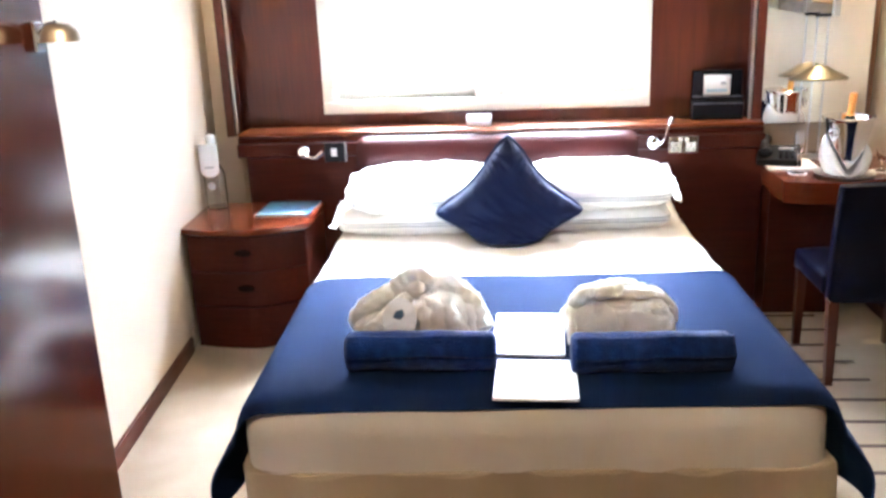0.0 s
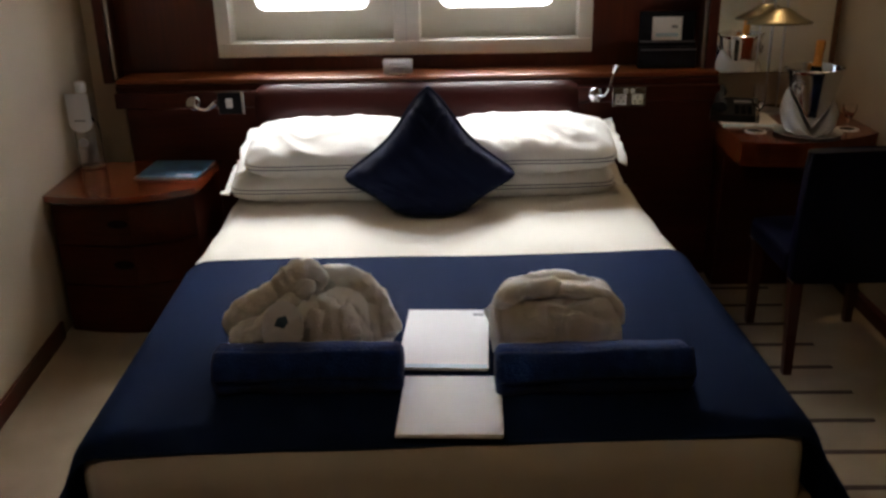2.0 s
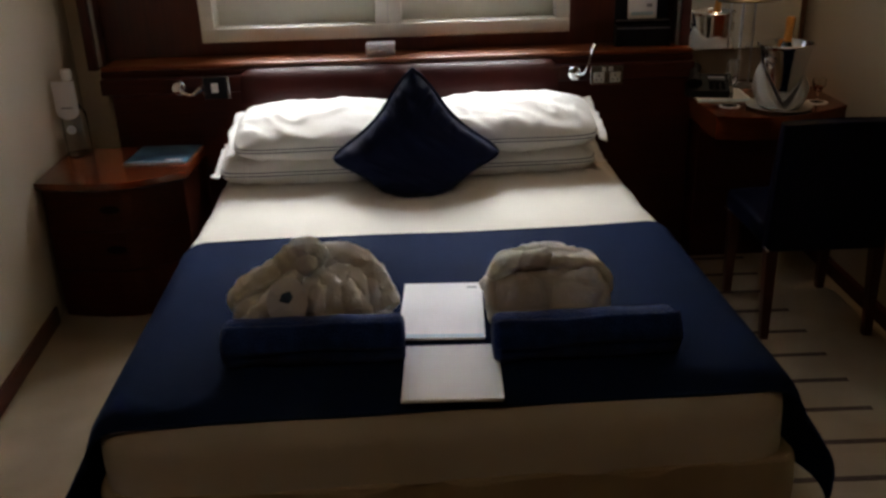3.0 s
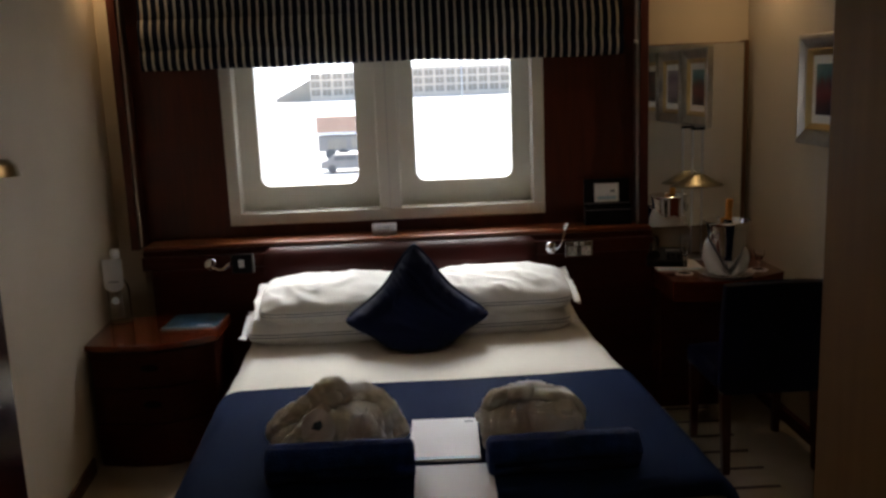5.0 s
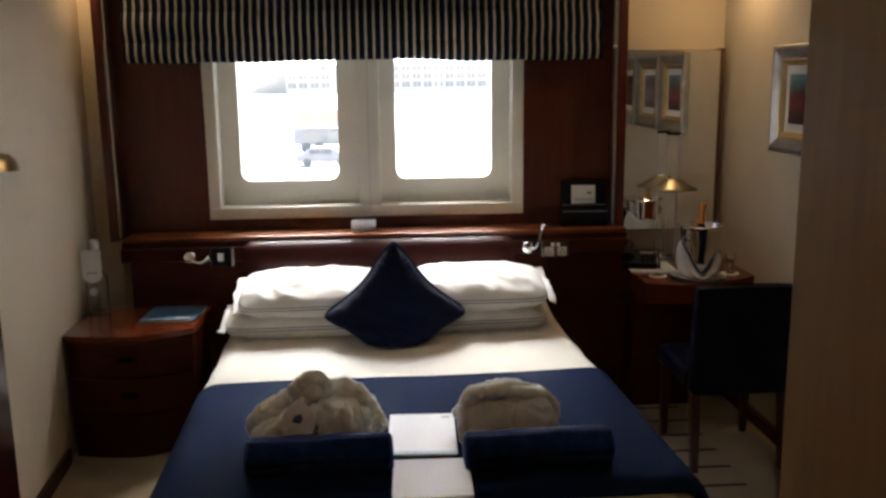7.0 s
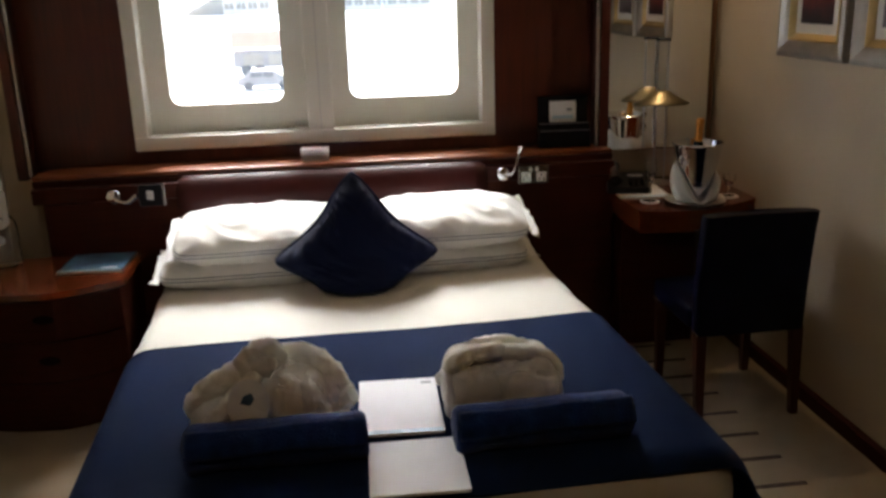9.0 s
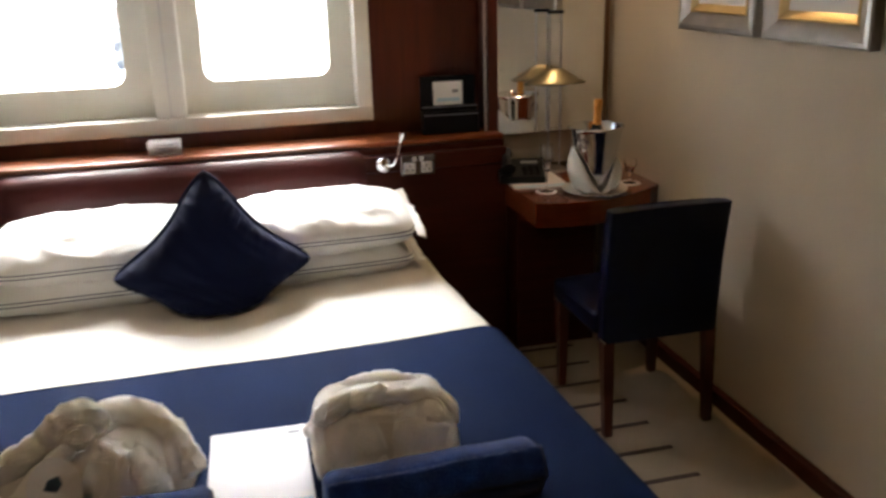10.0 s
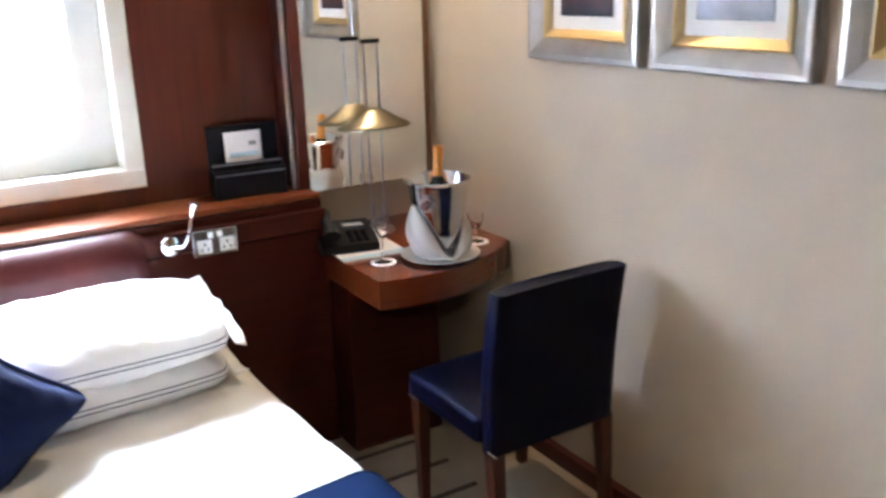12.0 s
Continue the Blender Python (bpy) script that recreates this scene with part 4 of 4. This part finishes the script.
flute(pose(1.478, 4.245, 0.752), "clear champagne flute on a white paper coaster")
low = thing("wine_glass", pose(1.865, 4.26, 0.752), "small stemmed glass on a white paper coaster", "glass", "glasses on the dressing table")
part("coaster", lathe(bmesh.new(), [(0, 0), (0.046, 0), (0.047, 0.0015), (0.046, 0.003), (0, 0.003)], 28), paper, low, "round white paper coaster", smooth=True)
part("bowl", lathe(bmesh.new(), [(0, 0.004), (0.03, 0.004), (0.03, 0.006), (0.006, 0.010), (0.004, 0.02), (0.004, 0.04), (0.016, 0.055), (0.028, 0.08), (0.028, 0.105), (0.0265, 0.105), (0.0262, 0.08), (0.014, 0.058), (0, 0.05)], 28), clear, low, smooth=True)

box_h = thing("stationery_holder", pose(1.175, 4.655, 0.957, 0, 0, -3), "black leatherette stationery holder with a white card in it", "stationery holder")
part("back_board", boxed(-0.125, 0.125, 0.03, 0.042, 0, 0.245, 0.004), black_hide, box_h)
part("front_pocket", boxed(-0.125, 0.125, -0.045, -0.035, 0, 0.10, 0.004), black_hide, box_h)
part("base", boxed(-0.125, 0.125, -0.035, 0.03, 0, 0.012), black_hide, box_h)
part("mid_pocket", boxed(-0.125, 0.125, -0.008, 0.0, 0.012, 0.122, 0.003), black_hide, box_h)
for x in (-0.125, 0.118):
    part("side", boxed(x, x + 0.007, -0.035, 0.03, 0.012, 0.095), black_hide, box_h)
for z in (0.082, 0.112):
    part("piping", boxed(-0.124, 0.124, -0.048 if z < 0.1 else -0.011, -0.0455 if z < 0.1 else -0.0085, z, z + 0.006), grey_stitch, box_h)
part("card", boxed(-0.066, 0.066, 0.012, 0.015, 0.03, 0.222, m=pose(0, 0, 0, -4)), paper, box_h, "white printed card")
part("card_mark", boxed(0.02, 0.045, 0.0105, 0.0115, 0.172, 0.186, m=pose(0, 0, 0, -4)), ink, box_h)
part("card_picture", boxed(-0.05, 0.05, 0.0105, 0.0115, 0.135, 0.15, m=pose(0, 0, 0, -4)), paper_blue, box_h)

# ---- chair ----
chair = thing("dining_chair", pose(1.655, 3.50, 0, 0, 0, 0.5), "navy leather upright chair with mahogany legs", "chair")
CW = 0.23


def back_fn(u, v):
    """A slightly raked, softly padded back, closed round its edge."""
    g = u * math.tau
    c, s = math.cos(g), math.sin(g)
    px = math.copysign(abs(c) ** 0.25, c) * CW
    py = math.copysign(abs(s) ** 0.4, s) * (0.033 + 0.012 * (s > 0) * math.sin(math.pi * v))
    z = 0.365 + 0.497 * v
    return Vector((px, 0.035 + py - 0.045 * v * v + 0.03, z + 0.008 * math.sin(math.pi * (px / CW + 1) / 2) * v))


bm = surface(bmesh.new(), back_fn, 40, 16, wrap_u=True)
vs = list(bm.verts)
bm.faces.new([vs[i * 17] for i in range(40)])
bm.faces.new([vs[i * 17 + 16] for i in range(40)])
part("backrest", eased(bm, 0.006), hide, chair, smooth=True)


def seat_fn(u, v):
    a, b = 2 * u - 1, v
    x = a * (CW + 0.005)
    y = 0.105 + 0.40 * b
    crown = 0.022 * (1 - abs(a) ** 4) * (1 - abs(2 * b - 1) ** 4)
    return Vector((x, y, 0.445 + crown))


bm = boxed(-CW - 0.004, CW + 0.004, 0.103, 0.505, 0.372, 0.462, 0.022, 4)
part("seat", bm, hide, chair, smooth=True)
crown = bmesh.new()
surface(crown, lambda u, v: seat_fn(u, v) + Vector((0, 0, 0.0155)) if 0 < u < 1 and 0 < v < 1 else Vector((seat_fn(u, v).x * 0.96, 0.115 + 0.38 * v, 0.459)), 16, 16)
part("seat_crown", crown, hide, chair, smooth=True)


def leg(x, y, splay):
    bm = bmesh.new()
    lo = [(x - 0.015, y - 0.015 + splay), (x + 0.015, y - 0.015 + splay), (x + 0.015, y + 0.015 + splay), (x - 0.015, y + 0.015 + splay)]
    hi = [(x - 0.022, y - 0.022), (x + 0.022, y - 0.022), (x + 0.022, y + 0.022), (x - 0.022, y + 0.022)]
    a = [bm.verts.new((p, q, 0)) for p, q in lo]
    b = [bm.verts.new((p, q, 0.372)) for p, q in hi]
    bm.faces.new(a[::-1])
    bm.faces.new(b)
    for i in range(4):
        bm.faces.new((a[i], a[(i + 1) % 4], b[(i + 1) % 4], b[i]))
    return eased(bm, 0.003)


for x, y, sp in ((-CW + 0.026, 0.06, -0.03), (CW - 0.026, 0.06, -0.03), (-CW + 0.026, 0.47, 0.0), (CW - 0.026, 0.47, 0.0)):
    part("leg", leg(x, y, sp), wood_leg, chair, "tapered mahogany leg")
for y in (0.03, 0.475):
    for k in range(5):
        bm = lathe(bmesh.new(), [(0, 0), (0.0042, 0.0), (0.0034, 0.002), (0, 0.003)], 8)
        bmesh.ops.transform(bm, matrix=pose(-CW - 0.003, y - 0.02 + 0.010 * k, 0.379, 0, -90, 0), verts=bm.verts)
        part("stud", bm, chrome, chair, "bright metal stud")

# ---- pictures ----
def painting(name, bands):
    """Loose level bands of paint, from the foot of the picture to its top."""
    m = material(name, bands[0], bands[1], rough=0.4, scale=7, coat=0.3)
    t = m.node_tree
    n, link = t.nodes, t.links.new
    co, sep = n.new("ShaderNodeTexCoord"), n.new("ShaderNodeSeparateXYZ")
    link(co.outputs["Generated"], sep.inputs[0])
    smear = n.new("ShaderNodeTexNoise")
    smear.inputs["Scale"].default_value, smear.inputs["Detail"].default_value = 5.0, 6.0
    link(co.outputs["Generated"], smear.inputs["Vector"])
    add = n.new("ShaderNodeMath")
    add.operation = "MULTIPLY_ADD"
    add.inputs[1].default_value = 0.34
    link(smear.outputs["Fac"], add.inputs[0])
    shift = n.new("ShaderNodeMath")
    shift.operation = "SUBTRACT"
    shift.inputs[1].default_value = 0.17
    link(sep.outputs[2], shift.inputs[0])
    link(shift.outputs[0], add.inputs[2])
    ramp = n.new("ShaderNodeValToRGB")
    for k, c in enumerate(bands):
        e = ramp.color_ramp.elements[k] if k < 2 else ramp.color_ramp.elements.new(1.0)
        e.color = rgba(c)
    for k in range(len(bands)):
        ramp.color_ramp.elements[k].position = k / (len(bands) - 1)
    link(add.outputs[0], ramp.inputs[0])
    link(ramp.outputs[0], n["Principled BSDF"].inputs["Base Color"])
    return m


hues = (((0.012, 0.010, 0.012), (0.05, 0.012, 0.010), (0.16, 0.022, 0.016), (0.10, 0.03, 0.025), (0.05, 0.16, 0.17), (0.16, 0.26, 0.27)),
        ((0.10, 0.08, 0.09), (0.22, 0.17, 0.19), (0.30, 0.24, 0.27), (0.16, 0.12, 0.16), (0.34, 0.30, 0.33)),
        ((0.02, 0.012, 0.010), (0.09, 0.025, 0.018), (0.035, 0.018, 0.015), (0.12, 0.04, 0.03), (0.05, 0.03, 0.03)))
for i, (y0, y1) in enumerate(((3.545, 4.05), (2.990, 3.500), (2.425, 2.930))):
    h, z0 = 0.495, 1.411
    pic = thing("framed_picture", pose(RIGHT, (y0 + y1) / 2, z0), "square framed picture with a wide silver frame and gilt slip", "picture", "pictures in a row")
    art = painting("picture_paint", hues[i])
    hw = (y1 - y0) / 2
    def side(name, pts, mat, label=""):
        bm = bmesh.new()
        c = h / 2
        rings = [[bm.verts.new((-d, sy * w, c + sz * w * c / hw)) for sy, sz in ((-1, -1), (1, -1), (1, 1), (-1, 1))] for w, d in pts]
        for a, b in zip(rings, rings[1:]):
            for k in range(4):
                bm.faces.new((a[k], a[(k + 1) % 4], b[(k + 1) % 4], b[k]))
        return part(name, bm, mat, pic, label)
    side("frame", [(hw, 0.0), (hw, 0.034), (hw - 0.006, 0.040), (hw - 0.02, 0.041), (hw - 0.05, 0.030), (hw - 0.066, 0.022), (hw - 0.066, 0.008)], silver, "wide brushed silver frame")
    side("gilt_slip", [(hw - 0.0665, 0.008), (hw - 0.0665, 0.025), (hw - 0.072, 0.027), (hw - 0.082, 0.020), (hw - 0.097, 0.008)], gold, "narrow gilt slip")
    part("mount", boxed(-0.0075, -0.004, -hw + 0.07, hw - 0.07, 0.07, h - 0.07), mat_card, pic, "cream card mount")
    part("image", boxed(-0.0095, -0.008, -hw + 0.135, hw - 0.135, 0.135, h - 0.135), art, pic, "small dark abstract painting")

# ---- wardrobe by the entrance ----
wd = thing("wardrobe", pose(0, 0, 0), "glossy dark mahogany fitted wardrobe at the entrance", "wardrobe")
part("carcass", boxed(-1.29, -0.640, -0.9, 1.488, 0.0, TOP - 0.02, 0.003), wood_gloss, wd)
for y0, y1 in ((-0.895, -0.1), (-0.095, 0.69), (0.695, 1.486)):
    part("door", boxed(-0.6395, -0.618, y0, y1, 0.07, TOP - 0.03, 0.003), wood_gloss, wd)
wl = thing("wall_lamp", pose(-0.619, 1.445, 1.632), "small brass wall lamp with a dish shade", "wall lamp")
part("wall_plate", boxed(-0.003, 0.012, -0.014, 0.014, -0.02, 0.03, 0.003), chrome, wl)
part("arm", tube(bmesh.new(), [Vector((0.01, 0, 0.012)), Vector((0.028, 0, 0.022)), Vector((0.044, 0, 0.026))], 0.005, 8), chrome, wl, smooth=True)
part("shade", lathe(bmesh.new(), [(0, 0.026), (0.016, 0.024), (0.028, 0.013), (0.034, -0.004), (0.032, -0.004), (0.026, 0.011), (0.015, 0.021), (0, 0.023)], 28, (0.047, 0, 0.0)), brass, wl, smooth=True)

# ---- ceiling downlights ----
warm = glowing("warm_lamp_glass", (1.0, 0.72, 0.42), 0.5)
for x, y, e in ((1.80, 4.30, 0.42), (-1.42, 4.55, 0.20), (-0.25, 0.9, 0.32)):
    ob = thing("ceiling_downlight", pose(x, y, TOP), "round recessed ceiling downlight, dimmed warm", "ceiling light", "ceiling downlights")
    part("bezel", lathe(bmesh.new(), [(0.035, -0.001), (0.05, -0.001), (0.052, -0.006), (0.036, -0.010), (0.033, -0.002)], 28), chrome, ob, smooth=True)
    part("lens", lathe(bmesh.new(), [(0, -0.0035), (0.034, -0.0035), (0.034, -0.001), (0, -0.001)], 28), warm, ob, smooth=True)
    lamp("downlight", "AREA", look((x, y, TOP - 0.012), (x, y, 0)), e, (1.0, 0.66, 0.33), 0.06)

# ---- quay outside ----
QZ = -5.0
setting("ground", boxed(-1500, 1500, 6.0, 3000, QZ - 1, QZ), concrete, "pale concrete quay in sunlight")

# added glowing wall that whitens the horizon seen through the panes
tagged(finish("backdrop", boxed(-900, 900, 1200, 1201, QZ, 110), glowing("backdrop_glow", (1.0, 0.99, 0.97), 0.7)), "added glowing white backdrop standing in for the bright horizon", kind="structure")


def shed(x0, x1, y, z1, label, gable):
    """A long building with a half-gable roof at one end and rows of large windows."""
    ob = thing("quay_building", pose((x0 + x1) / 2, y, QZ), label, "building")
    w, hgt = (x1 - x0) / 2, z1 - QZ
    part("wall", boxed(-w + 2 * w * gable, w, 0, 18, 0, hgt), shed_wall, ob)
    if gable:
        bm = bmesh.new()
        ends = [[bm.verts.new((px, py, pz)) for px, pz in ((-w, 0), (-w + 2 * w * gable, 0), (-w + 2 * w * gable, hgt * 0.8), (-w, hgt * 0.14))] for py in (-0.2, 18)]
        for loop in ends:
            bm.faces.new(loop)
        for i in range(4):
            bm.faces.new((ends[0][i], ends[0][(i + 1) % 4], ends[1][(i + 1) % 4], ends[1][i]))
        part("roof", bm, shed_roof, ob)
    n = int(w * 2 * (1 - gable) / 5)
    for i in range(n):
        x = -w + 2 * w * gable + 2.5 + i * 5
        for z in (2.4, 6.0, 9.6):
            wi = part("window", boxed(x - 1.9, x + 1.9, -0.25, -0.05, z, z + 2.6), shed_glass, ob)
            part("mullion", boxed(x - 0.12, x + 0.12, -0.4, -0.26, z, z + 2.6), shed_wall, wi)
    return ob


shed(-60, -22, 400, 7.0, "long pale quay building with a lean-to roof", 0.4)
shed(1, 47, 410, 8.6, "long pale quay building with large windows", 0.0)


def wheel(x, y, z, r, parent):
    bm = lathe(bmesh.new(), [(0, -0.12), (r * 0.9, -0.12), (r, -0.08), (r, 0.08), (r * 0.9, 0.12), (0, 0.12)], 24)
    bmesh.ops.transform(bm, matrix=pose(x, y, z, 90, 0, 0), verts=bm.verts)
    part("wheel", bm, glare_pale_tyre, parent, smooth=True)


lorry = thing("lorry", pose(-8.75, 82, QZ), "long pale red box lorry parked broadside on the quay", "lorry")
part("box_body", boxed(0, 6.4, 0, 2.4, 2.3, 3.95, 0.05), lorry_red, lorry)
part("side_strip", boxed(0.1, 6.3, -0.05, -0.01, 2.3, 2.5, 0.01), paper, lorry, "white side strip")
part("chassis", boxed(0.1, 7.6, 0.1, 2.3, 0.75, 2.15, 0.04), car_grey, lorry, "grey skirted chassis")
for x in (1.0, 3.2, 5.4):
    part("side_panel", boxed(x, x + 1.7, 0.04, 0.09, 0.95, 1.85, 0.01), shed_glass, lorry)
part("cab", boxed(6.5, 8.1, 0.05, 2.35, 0.8, 3.1, 0.15), lorry_red, lorry)
for x in (1.2, 2.4, 7.2):
    wheel(x, 0.2, 0.5, 0.5, lorry)
car = thing("car", pose(-7.15, 69, QZ), "blue-grey car parked broadside on the quay", "car")
bm = bmesh.new()
outline = ((0, 0.35), (4.3, 0.35), (4.35, 0.75), (3.5, 0.92), (2.85, 1.42), (1.1, 1.45), (0.45, 0.98), (0.02, 0.85))
sides = [[bm.verts.new((px, py, pz)) for px, pz in outline] for py in (0, 1.7)]
for loop in sides:
    bm.faces.new(loop)
for i in range(len(outline)):
    k = (i + 1) % len(outline)
    bm.faces.new((sides[0][i], sides[0][k], sides[1][k], sides[1][i]))
part("body", eased(bm, 0.06), car_grey, car, smooth=True)
for x0, x1 in ((1.05, 1.9), (2.0, 2.75)):
    part("side_window", boxed(x0, x1, -0.03, 0.02, 0.98, 1.32, 0.01), car_glass, car, "dark side window")
for x in (0.85, 3.45):
    wheel(x, 0.1, 0.33, 0.33, car)
post = thing("quay_lamp_post", pose(7.0, 120, QZ), "tall pale lamp post on the quay", "lamp post")
part("pole", tube(bmesh.new(), [Vector((0, 0, z)) for z in (0, 6, 12)], lambda s: 0.16 - 0.07 * s, 10), steel, post, smooth=True)
part("lamp_head", boxed(-0.9, 0.9, -0.2, 0.2, 12, 12.25, 0.05), steel, post)

# ---- carpet stripes ----
stripe = boxed(-0.33, 0.33, -0.011, 0.011, 0, 0.0022, 0.0006, 1)
me = bpy.data.meshes.new("stripe")
stripe.to_mesh(me)
stripe.free()
me.materials.append(carpet_dark)
for k in range(-6, 9):
    ob = new("stripe", me)
    ob.parent = floor
    ob.location = (1.64 - 0.33, 2.83 + k * 0.1855, 0.0001)
for k in range(6):
    ob = new("stripe", me)
    ob.parent = floor
    ob.location = (-0.66, 2.274 - k * 0.1855, 0.0001)
